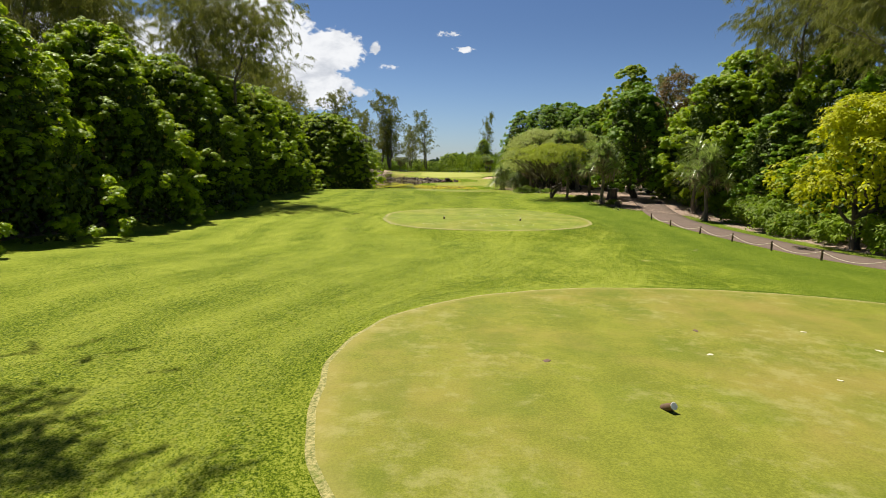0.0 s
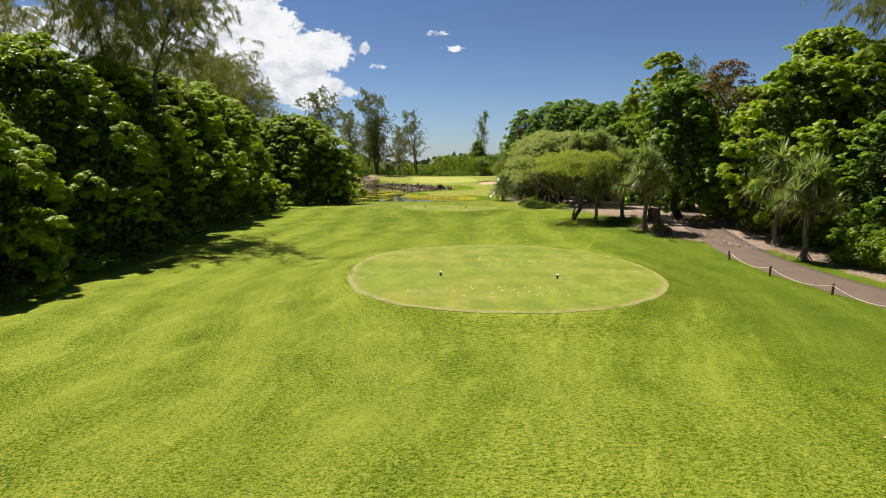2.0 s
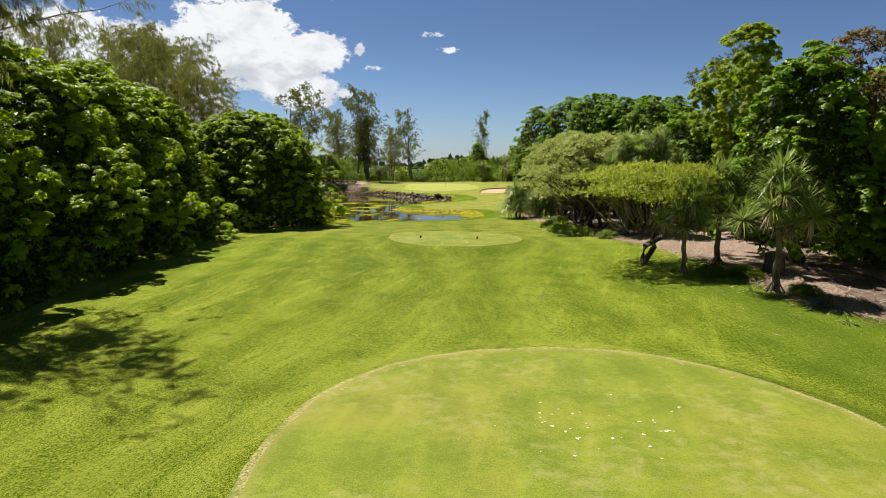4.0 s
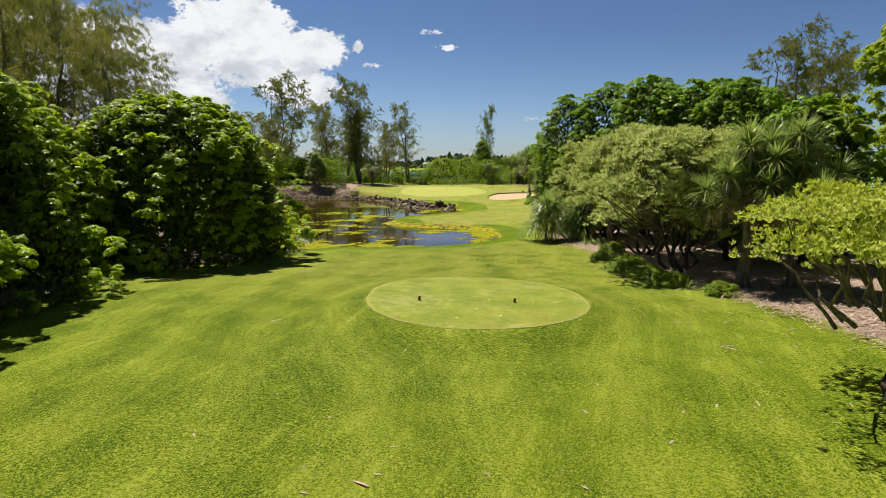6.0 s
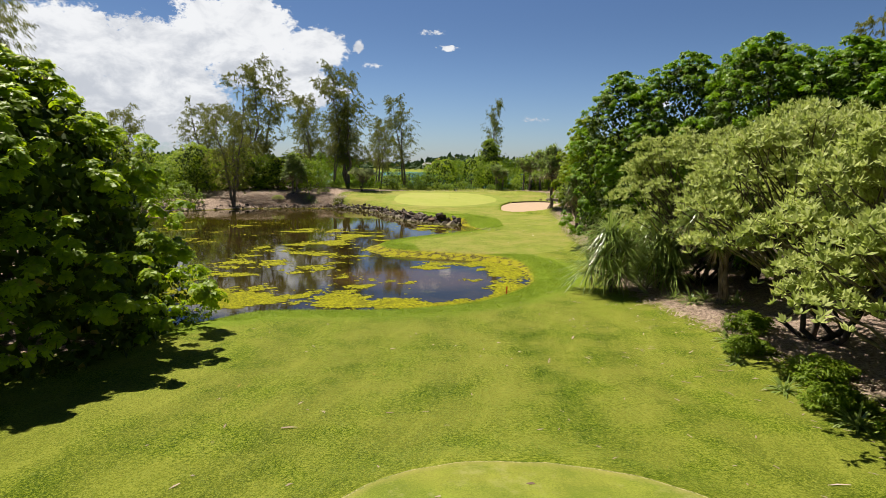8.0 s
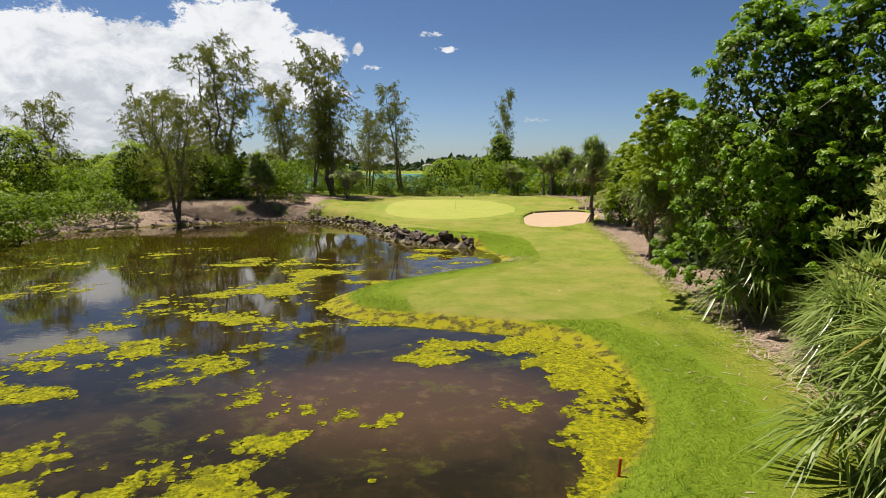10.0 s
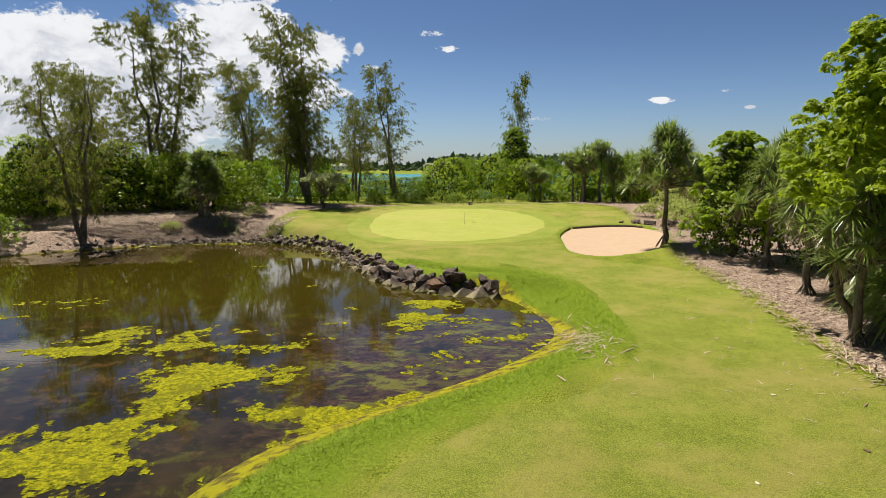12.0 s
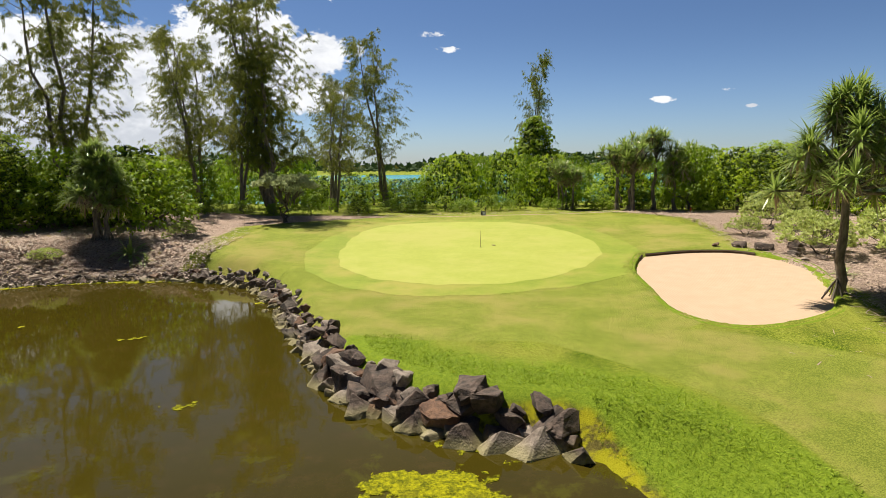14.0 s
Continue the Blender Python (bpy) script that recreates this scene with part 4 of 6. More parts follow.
def screwpine(seed, H, heads=10, R=1.6, L=1.25, W=0.10, trunks=1, cone=True, per=64, name="screwpine", label="", group="", dead=0.12, roots=7, fork=0.45, limp=0.42, apart=0.9):
    """A screwpine: stilt roots, bare stem, rosettes of sword leaves."""
    rng = np.random.default_rng(seed)
    root = tagged(new(name), label, "screwpine", group)
    live, dry = [], []
    for q in range(trunks):
        off = np.array([rng.normal(0, apart), rng.normal(0, apart), 0]) if trunks > 1 else np.zeros(3)
        h = H * rng.uniform(0.72, 1.0) if q else H
        crotch = off * 1.15 + [rng.normal(0, 0.12), rng.normal(0, 0.12), h * fork]
        part("trunk", raw("trunk", *tube(bent(rng, off - [0, 0, 0.3], crotch, 6, 0.02), np.linspace(0.20, 0.13, 6) * (H / 7) ** 0.5, 9), BARK, True), root)
        for k in range(roots):
            a = 6.283 * k / roots + rng.random()
            g = off + [0.55 * math.cos(a), 0.55 * math.sin(a), -0.25]
            part("stilt_root", raw("stilt_root", *tube(bent(rng, off + [0, 0, 0.75], g, 4, 0.03), [0.035, 0.04, 0.045, 0.04], 5), BARK, True), root)
        limbs = []
        for k in range(heads):
            s = (k + 0.5) / heads
            a = 2.4 * k + rng.random()
            rr = R * (1.05 - s) ** 0.75 if cone else R * math.sqrt(rng.random())
            rr = rr * (0.55 + 0.45 * (k % 3 > 0))
            at = crotch + [rr * math.cos(a), rr * math.sin(a), (h - crotch[2] - L * 0.55) * (s if cone else rng.uniform(0.35, 1.0)) + 0.1]
            limbs.append(tube(bent(rng, crotch + [0, 0, (at[2] - crotch[2]) * 0.35], at, 5, 0.05), np.linspace(0.09, 0.05, 5), 5))
            d = ball(rng, per, -0.55)
            d[:, 2] = d[:, 2] * 0.9 + 0.15
            d += np.array([math.cos(a), math.sin(a), 0.0]) * 0.25
            ln = L * rng.uniform(0.7, 1.1, per)
            live.append(straps(at + d * 0.08, d, ln, W, 0.06 + limp * rng.random(per), 2, (0.8, 1.0, 0.06)))
            m = max(2, int(per * dead))
            e = ball(rng, m, -0.9)
            e[:, 2] = -np.abs(e[:, 2]) - 0.5
            dry.append(straps(at + e * 0.05, e, L * rng.uniform(0.5, 0.9, m), W * 0.8, 0.2, 2, (0.8, 1.0, 0.1)))
        tagged(part("branchwork", raw("branchwork", *join(limbs), BARK, True), root), kind="stuff")
    part("crown", raw("crown", *join(live), STRAP), root)
    part("dead_leaves", raw("dead_leaves", *join(dry), DEAD), root, "dry tan leaves hanging below the crown")
    return root


def rosette(seed, L=1.0, W=0.08, per=46, label="", group="", leaf=None, lift=0.1):
    """A ground rosette of strap leaves."""
    rng = np.random.default_rng(seed)
    d = ball(rng, per, lift)
    geo = straps(d * [0.1, 0.1, 0.0], d, L * rng.uniform(0.6, 1.1, per), W, 0.3 + 0.4 * rng.random(per))
    return tagged(new("strap_leaf_plant", raw("strap_leaf_plant", *geo, leaf or STRAP)), label, "plant", group)


def heliotrope(seed, R, H, n=900, lay=0.45, leaf=None, label="", group="", name="silver_bush", L=0.32, W=0.11, per=13, layers=1, stem=0.14, limbs=16, ragged=0.12, sides=0.0, lobes=0, pad=0.8):
    """A spreading bush of bare crooked stems that carries leaf rosettes on its skin."""
    rng = np.random.default_rng(seed)
    a, u = rng.uniform(0, 6.283, n), np.sqrt(rng.random(n))
    dome = np.sqrt(np.maximum(1 - u**3.6, 0))
    lump = 1 + ragged * (np.sin(3 * a + seed) + np.sin(7 * u + 2 * a) * 0.6)
    P = np.stack([R * u * lump * np.cos(a), R * u * lump * np.sin(a), H * (lay + (1 - lay) * dome) * (1 + 0.05 * np.sin(9 * u + 5 * a))], 1)
    if sides:
        low = rng.random(n) < sides
        u[low] = rng.uniform(0.88, 1.02, low.sum())
        P[low, 0], P[low, 1] = (R * u * lump * np.cos(a))[low], (R * u * lump * np.sin(a))[low]
        P[low, 2] = H * rng.uniform(0.38, 0.70, low.sum())
    if layers > 1:
        P[:, 2] -= rng.integers(0, layers, n) * H * 0.13 * (0.4 + u)
    if lobes:
        k = rng.integers(0, lobes, n)
        d = unit(ball(rng, n, -0.15) + np.array([[0, 0, 0.35]]))
        size = (R * rng.uniform(0.15, 0.28, lobes))[k][:, None]
        P = P[k] * [0.9, 0.9, 1] - np.array([[0, 0, 1.0]]) * size * pad + d * size * [1, 1, pad]
        a, u = np.arctan2(P[:, 1], P[:, 0]), np.minimum(np.hypot(P[:, 0], P[:, 1]) / R, 1)
    P += rng.normal(0, 0.10, P.shape)
    up = unit(np.stack([np.cos(a) * u * 0.7, np.sin(a) * u * 0.7, np.full(n, 0.85)], 1))
    ca = np.repeat(P, per, 0)
    d = ball(rng, n * per, -0.1) + np.repeat(up, per, 0) * 0.25
    nrm = unit(np.repeat(up, per, 0) * 1.3 - d * 0.3)
    s = rng.uniform(0.7, 1.2, n * per)
    leaves = blades(ca + d * 0.03, d, nrm, L * s, W * s)
    tips = P[rng.choice(n, limbs * 5, False)]
    root = tagged(new(name), label, "shrub", group)
    for k in range(max(2, limbs // 4)):
        e = tips[k] * [0.45, 0.45, 0.55]
        part("trunk", raw("trunk", *tube(bent(rng, (rng.normal(0, R * 0.06), rng.normal(0, R * 0.06), -0.2), e, 6, 0.09), np.linspace(stem, stem * 0.6, 6), 7), DARKBARK, True), root)
    twigs = []
    for tip in tips:
        g = tip * [0.42, 0.42, 0.5] + rng.normal(0, 0.12, 3)
        twigs.append(tube(bent(rng, g, tip, 5, 0.07), np.linspace(stem * 0.38, 0.018, 5), 4))
    tagged(part("branchwork", raw("branchwork", *join(twigs), BARK, True), root), kind="stuff")
    part("crown", raw("crown", *leaves, leaf or SILVER), root)
    return root


def set_at(ob, x, y, turn=0.0, s=1.0, sz=None, dz=0.0):
    ob.matrix_basis = Matrix.LocRotScale((x, y, height(x, y) + dz), Euler((0, 0, radians(turn))), (s, s, sz or s))
    return ob


def more(ob, x, y, turn=0.0, s=1.0, sz=None, dz=0.0, label=""):
    """Another one of the same kind."""
    m = Matrix.LocRotScale((x, y, height(x, y) + dz), Euler((0, 0, radians(turn))), (s / ob.scale[0], s / ob.scale[1], (sz or s) / ob.scale[2]))
    c = copy_thing(ob, m)
    return tagged(c, label)


# the wall of glossy trees along the shaded side
GL = "glossy trees along the fairway"
h1 = set_at(broadleaf(1, 7.4, 12.6, 125, L=0.15, W=0.105, rough=0.16, cr=(0.09, 0.18), puffs=9, sprigs=15, core=0.82, box=1.5, label="dense glossy green tree leafy to the ground", group=GL), -22.4, 40, 0, 1.0, 1.0, -0.5)
h2 = set_at(broadleaf(2, 7.0, 12.8, 120, L=0.15, W=0.105, rough=0.16, cr=(0.10, 0.19), puffs=9, sprigs=15, core=0.82, box=1.5, label="dense rounded glossy green tree beside the fairway", group=GL), -21.8, 50, 40, 1.02, 1.04, -0.5)
h3 = set_at(broadleaf(3, 7.5, 10.2, 170, L=0.16, W=0.12, rough=0.12, cr=(0.08, 0.15), inner=3000, puffs=8, sprigs=10, core=0.82, leaf=HEDGE, label="wide dark green domed tree at the pond's edge", group=GL), -19.4, 107.6, 0, 1.28, 1.22, -0.7)
h4 = set_at(broadleaf(4, 6.6, 11.0, 64, 117, L=0.28, W=0.17, rough=0.24, cr=(0.18, 0.30), inner=700, limbs=3, slim=True, label="dense green tree behind the front row", group="back row trees"), -33.5, 56, 0, 1.15, 1.15)
more(h1, -21.4, 59.6, 130, 1.02, 1.02, -0.5)
more(h2, -22.0, 68.4, 200, 1.02, 1.0, -0.5)
more(h1, -22.2, 76.4, 260, 1.0, 1.0, -0.5)
more(h2, -22.0, 83.54, 90, 1.02, 1.0, -0.5)
more(h1, -22.8, 91.1, 20, 0.98, 0.98, -0.5)
more(h3, -27.0, 97, 150, 1.1, 1.25, -0.5)
more(h2, -21.5, 29.5, 300, 1.0, 0.95, -0.5)
more(h1, -22.5, 17, 70, 0.9, 0.9, -0.5)
more(h2, -25.6, 55, 160, 1.0, 1.0, -0.5)
more(h1, -25.8, 41, 210, 1.0, 1.0, -0.5)
more(h2, -26.0, 71.5, 330, 1.0, 1.0, -0.5)
more(h4, -34, 45, 10, 1.15, 1.25)
more(h4, -35, 66, 10, 1.2, 1.2)
more(h4, -36, 84.8, 70, 1.1, 1.25)
more(h3, -31, 116, 200, 0.8, 0.7, -0.5)

# the slope above the cart path
RG = "trees above the cart path"
d1 = set_at(broadleaf(11, 5.0, 12.6, 95, L=0.20, W=0.14, skirt=0.08, cr=(0.11, 0.22), puffs=8, sprigs=9, label="tall dark green leafy tree above the cart path", group=RG, leaf=LOBED), 21.8, 79.76, 0)
d2 = set_at(broadleaf(12, 5.4, 13.0, 100, L=0.20, W=0.14, skirt=0.03, cr=(0.11, 0.22), puffs=8, sprigs=9, label="tall bushy green tree above the cart path", group=RG), 27.0, 70.52, 0)
set_at(broadleaf(13, 3.6, 14.6, 46, 150, L=0.26, W=0.12, skirt=0.35, cr=(0.2, 0.34), label="thin tree with rusty brown dying foliage", group=RG, leaf=RUSTY, inner=120, core=0.5), 28.0, 85.25)
yel = set_at(broadleaf(14, 4.4, 8.8, 48, 182, L=0.28, W=0.15, skirt=0.28, rough=0.36, cr=(0.2, 0.32), label="bright yellow-green tree beside the cart path", group=RG, leaf=YELLOW, inner=260, core=0.6), 24.8, 45)
more(d2, 32.5, 60, 90, 1.0, 1.1)
more(d1, 31, 50, 30, 1.15, 0.95)
more(d2, 33, 78.08, 200, 1.1, 1.25)
more(d1, 27.5, 92, 160, 1.1, 0.95)
more(h4, 35.5, 94, 60, 1.15, 1.0)
more(d1, 29, 62.5, 220, 0.85, 0.72)
more(h4, 36, 112, 120, 1.1, 0.95)
more(h4, 38, 40, 120, 1.2, 1.1)
more(yel, 32, 32, 120, 1.1, 1.0)
more(d1, 24.5, 104, 75, 0.95, 0.88)
more(d2, 29.5, 54.5, 290, 0.8, 0.66)
more(d2, 31.0, 67.5, 10, 0.9, 1.08)
more(d2, 27.6, 76.82, 110, 0.85, 0.80)
more(d1, 31.0, 40, 310, 1.0, 0.8)
more(d2, 31.5, 86.6, 340, 1.0, 0.98)

UG = "undergrowth by the cart path"
shrub = set_at(broadleaf(21, 2.2, 2.1, 34, 70, L=0.34, W=0.13, skirt=0.0, cr=(0.22, 0.36), inner=250, limbs=2, name="leafy_shrub", label="bright green leafy shrub beside the cart path", group=UG, leaf=FRESH, category="shrub"), 24.9, 54.5)
more(shrub, 25.4, 58.5, 70, 1.0, 0.95)
more(shrub, 24.9, 51.5, 170, 0.8, 0.8)
more(shrub, 26.5, 48, 120, 1.0, 0.9)
more(shrub, 27.6, 61.5, 250, 1.1, 1.1)
more(shrub, 26.2, 65.5, 50, 0.9, 0.9)
more(shrub, 27.0, 72.62, 150, 1.0, 1.2)
more(shrub, 25.6, 42.5, 10, 1.1, 1.1)
more(shrub, 26.0, 36, 90, 1.3, 1.3)
more(shrub, 27.5, 81.86, 200, 1.0, 1.1)

for x, y, sc in ((12.4, 99.2, 0.5), (11.6, 101.8, 0.42), (12.6, 104.2, 0.5), (11.8, 107.6, 0.4), (13.0, 96.6, 0.45), (14.2, 93.6, 0.4), (13.4, 110.8, 0.5), (16.6, 75.39, 0.4), (17.6, 71.7, 0.35), (15.2, 76.23, 0.35)):
    more(shrub, x, y, 40 * x, sc, sc * 0.75, label="low green ground cover under the bushes")

SG = "screwpines"
TXT = "grey-green screwpine with sword leaves and bare stem"
s1 = set_at(screwpine(31, 6.6, 13, 1.6, 1.35, 0.065, per=104, dead=0.26, label=TXT, group=SG), 16.6, 72.4)
set_at(screwpine(32, 7.0, 5, 0.9, 1.6, 0.10, per=64, label="slender screwpine with long pale sword leaves", group=SG), 23.4, 66)
s3 = set_at(screwpine(33, 8.8, 12, 2.4, 1.5, 0.065, trunks=2, per=160, dead=0.30, limp=0.30, fork=0.52, label="large spreading screwpine with several grey stems", group=SG), 15.6, 95.6)
s4 = set_at(screwpine(34, 9.4, 40, 2.7, 1.25, 0.085, per=84, fork=0.46, limp=0.36, dead=0.16, label="tall conical screwpine standing beside the bunker", group=SG), 15.9, 176.4, 0)
set_at(screwpine(35, 7.4, 22, 1.7, 1.15, 0.085, trunks=3, fork=0.36, per=84, limp=0.30, apart=0.45, dead=0.1, label="thick clump of dark screwpines", group=SG), -26.6, 194.2)
s6 = set_at(screwpine(36, 4.9, 10, 1.3, 2.2, 0.085, trunks=2, per=96, dead=0.04, limp=0.75, roots=2, fork=0.14, label="low dense screwpine with long drooping leaves", group=SG), 10.9, 120.6)
more(s1, 16.7, 79.0, 100, 0.95)
more(s1, 13.9, 76.8, 220, 0.8)
more(s1, 22.6, 61.2, 200, 0.95)
more(s1, 24.8, 68.84, 20, 1.05)
more(s3, 18.2, 94.2, 130, 1.0, 1.0)
more(s6, 13.6, 125.4, 90, 0.9)
more(s3, 15.0, 115.8, 200, 0.8)
more(s6, 15.0, 136.5, 30, 1.05)
more(s6, 16.8, 131, 210, 1.0)
more(s1, 17.0, 159.2, 70, 1.08)
more(s1, 14.4, 151.4, 140, 1.0)
more(s4, 20.6, 153.4, 250, 0.82)
more(s1, 18.8, 166.5, 20, 1.12)
more(s4, 23.0, 172.5, 190, 0.88)
s7 = set_at(screwpine(37, 8.8, 12, 1.8, 1.25, 0.11, trunks=5, fork=0.5, per=58, limp=0.24, apart=1.9, cone=False, label="tall clump of screwpines with bare grey stems", group=SG), 18.4, 214.5)
more(s1, 21.6, 212, 60, 1.05)
more(s7, 12.0, 218.5, 150, 0.66)
more(s1, 25.0, 217, 260, 1.1)

HG = "silvery bushes"
set_at(heliotrope(41, 4.9, 5.2, 5200, 0.86, PALE, "wide flat-topped tree with pale green foliage in layers", "", "umbrella_tree", 0.135, 0.075, 9, 2, 0.2, 9, lobes=90, pad=0.22), 12.6, 79.6, 0, 0.88, 1.08)
b1 = set_at(heliotrope(42, 5.2, 8.4, 4000, 0.46, SILVER, "large spreading bush with silvery green leaves and bare stems", HG, L=0.25, W=0.10, per=12, ragged=0.17, sides=0.22, lobes=130, limbs=30), 15.0, 101.4)
more(b1, 15.4, 108.8, 120, 1.0, 1.08)
more(b1, 15.9, 121.6, 220, 1.0, 1.06)
more(b1, 20.0, 105, 60, 1.0, 1.0)
set_at(heliotrope(43, 2.6, 4.1, 1500, 0.66, CREAM, "small mushroom-shaped tree with silvery leaves and dark trunk", "", "umbrella_tree", 0.26, 0.10, 12, 1, 0.15, 8, lobes=40, pad=0.6), -16.0, 205.6)
low = set_at(heliotrope(44, 1.9, 1.9, 260, 0.30, SILVER, "low silvery bush on the leaf litter", "low silvery bushes", "silver_bush", 0.26, 0.10, 12, 1, 0.06, 6, 0.2, 0.3), 21.4, 186.5)
for x, y, sc in ((24.5, 181.5, 1.2), (23.0, 191, 1.0), (26.5, 187, 1.3), (20.6, 194.5, 0.6), (24.0, 198, 0.9), (27.5, 203, 1.1), (-21.8, 196.8, 0.5), (-28.6, 190.6, 0.45)):
    more(low, x, y, 70 * x, sc)

LG = "tall lobed trees"
l1 = set_at(broadleaf(51, 5.2, 15.4, 190, L=0.19, W=0.10, skirt=0.06, tall=1.1, rough=0.16, cr=(0.10, 0.19), inner=1200, core=0.80, box=3.2, puffs=6, sprigs=8, label="tall deep green tree with drooping lobes of foliage", group=LG, leaf=LOBED, limbs=12), 19.4, 123)
more(l1, 15.0, 137.6, 100, 0.92, 0.99)
more(l1, 18.6, 133.6, 250, 1.0, 1.04)
more(l1, 23.2, 131.5, 200, 1.08, 1.06)
more(l1, 24.5, 115, 30, 1.0, 0.92)
more(l1, 27.0, 124.5, 80, 1.05, 1.0)
more(l1, 22.4, 120.0, 280, 0.95, 0.95)
more(l1, 31.5, 127.5, 10, 1.1, 1.02)
more(l1, 21.0, 143.5, 300, 0.85, 0.75)
more(l1, 30.0, 138, 150, 1.1, 0.9)
f1 = set_at(broadleaf(52, 3.7, 12.2, 74, L=0.15, W=0.10, skirt=0.36, tall=0.95, rough=0.24, cr=(0.15, 0.28), inner=330, core=0.6, puffs=8, sprigs=14, girth=0.5, label="feathery fresh green tree with a light crown", group=LG, leaf=LIME, limbs=5, bark=BARK), 15.2, 152.6)
more(f1, 22.5, 160, 140, 1.05, 0.92)
more(f1, 18.9, 157.6, 250, 0.85, 0.82)
more(h4, 21.5, 150.5, 80, 0.6, 0.75)
more(s6, 17.4, 153.2, 60, 0.95)
more(h4, 21.8, 165.5, 200, 0.5, 0.62)
more(f1, 24.8, 93.5, 200, 1.2, 1.38)
more(h4, 25.5, 156, 20, 0.75, 0.75)
more(h4, 25.0, 145, 120, 0.75, 0.85)
more(f1, 27.0, 150.5, 40, 1.1, 0.98)
more(d2, 18.4, 170.2, 60, 0.58, 0.66, label="rounded glossy green tree on leaf litter")
more(h4, 30.0, 168, 60, 0.6, 0.7)
more(h4, 34.0, 158, 60, 0.9, 0.8)

# she-oaks
CG = "she-oaks"
CT = "tall she-oak with wispy drooping grey-green needles"
c1 = set_at(casuarina(61, 18.0, 0.32, 1.5, 0.26, wide=0.040, fine=1.8, label=CT, group=CG), -29.0, 62.5)
c2 = set_at(casuarina(62, 19.0, 0.21, 0.95, 0.28, wide=0.056, fine=1.9, label="slim open she-oak with sparse needles", group=CG, forks=2), -8.8, 228.0, 20, 1.08)
c3 = set_at(casuarina(63, 22.5, 0.225, 1.45, 0.18, wide=0.066, fine=1.8, label="tall dense she-oak with several stems", group=CG, forks=3), -20.5, 216.5, 0, 1.14)
c4 = set_at(casuarina(64, 16.5, 0.28, 1.05, 0.16, wide=0.056, fine=1.8, label="leaning she-oak at the pond's edge with low branches", group=CG, forks=3, thick=1.2), -34.6, 185.4)
c5 = set_at(casuarina(65, 19.0, 0.50, 1.6, 0.60, lean=0.13, wide=0.036, spray=1.1, fine=2.3, long=0.5, label="broad spreading she-oak with long drooping branches", group=CG, forks=2, thick=1.2), 29.5, 64.5, 0, 1.06)
more(c5, -22.4, 70.4, -25, 1.0)
more(c5, -31.0, 57.0, 30, 1.0)
more(c5, 31.0, 48, 200, 0.95)
more(c1, -27.5, 52.5, 90, 1.15)
more(c5, -12.6, 20.4, 0, 0.72)
more(c1, -31.0, 94.5, 200, 1.0)
more(c1, -28.5, 104.0, 80, 1.05)
more(c1, -25.5, 110.5, 330, 0.95)
more(c1, -30.5, 113, 30, 1.15)
more(c1, -31.5, 121, 300, 1.25)
more(c3, -36.5, 115, 200, 1.0)
more(c1, -36.0, 78.08, 140, 1.05)
more(c1, -31.0, 35, 260, 0.95)
more(c1, -29.0, 47.5, 20, 0.95)
more(c1, -30.0, 84.8, 160, 0.95)
more(c1, 33.0, 44, 40, 0.95)
more(c1, 36.0, 68, 40, 0.95)
more(c3, 48.0, 149, 40, 1.1)
more(c3, 55.0, 156, 140, 1.05)
more(c2, -14.0, 219.5, 100, 0.74)
more(c2, -15.4, 223.5, 220, 0.84)
more(c3, -37.5, 209.5, 80, 1.1)
more(c2, -27.2, 214.8, 10, 0.96)
more(c2, -23.8, 216, 150, 0.84)
more(c2, -29.5, 219.5, 290, 1.04)
more(c2, 11.6, 250.0, 165, 0.8, 1.22)
more(c4, -47.0, 206, 120, 1.0)
more(c4, -58.0, 196, 220, 0.9)
more(c2, -20.5, 218, 40, 0.9)

# far bank and mangroves
FG = "bushes round the far bank"
rng = np.random.default_rng(70)
more(h4, -47, 198, 30, 0.72, 0.66)
more(h4, -53, 182.5, 130, 0.9, 1.0)
more(h4, -43.5, 192, 200, 0.62, 0.8)
more(h4, -64, 190, 230, 0.95, 0.85)
more(h4, -38.0, 199.5, 230, 0.7, 0.74)
more(h4, -29.0, 203.5, 20, 0.55, 0.55)
more(h4, -50, 168, 20, 0.9, 0.7)
more(h4, -47, 152, 120, 0.9, 0.66)
m1 = set_at(broadleaf(71, 3.0, 3.6, 34, 104, L=0.155, W=0.11, skirt=0.0, cr=(0.20, 0.34), inner=110, limbs=2, slim=True, name="mangrove_bush", label="bright green mangrove bush near the lagoon", group=FG, leaf=FRESH, category="shrub"), -20, 231)
m2 = set_at(broadleaf(72, 3.2, 3.8, 34, 104, L=0.155, W=0.11, skirt=0.0, cr=(0.20, 0.34), inner=110, limbs=2, slim=True, name="mangrove_bush", label="dark green bush behind the putting green", group=FG, leaf=HEDGE, category="shrub"), 26, 222)
m3 = set_at(broadleaf(73, 3.1, 3.7, 30, 42, L=0.28, W=0.18, skirt=0.0, cr=(0.20, 0.34), inner=110, limbs=2, slim=True, name="mangrove_bush", label="green mangrove bush at the lagoon's edge", group=FG, leaf=FRESH, category="shrub"), -24, 246)
for x, y, sc, up in ((-46.5, 183.0, 1.5, 2.0), (-43.4, 187.2, 1.3, 1.8), (-40.2, 190.0, 1.3, 1.5), (-37.0, 193.2, 1.2, 1.6), (-33.4, 196.0, 1.2, 1.5), (-30.2, 198.6, 1.0, 1.3), (-49.0, 177.0, 1.5, 1.9), (-50.5, 170.0, 1.4, 1.6)):
    more(m1, x - 2.6, y + 5.0, 50 * x, sc, up * 0.9, -0.6)
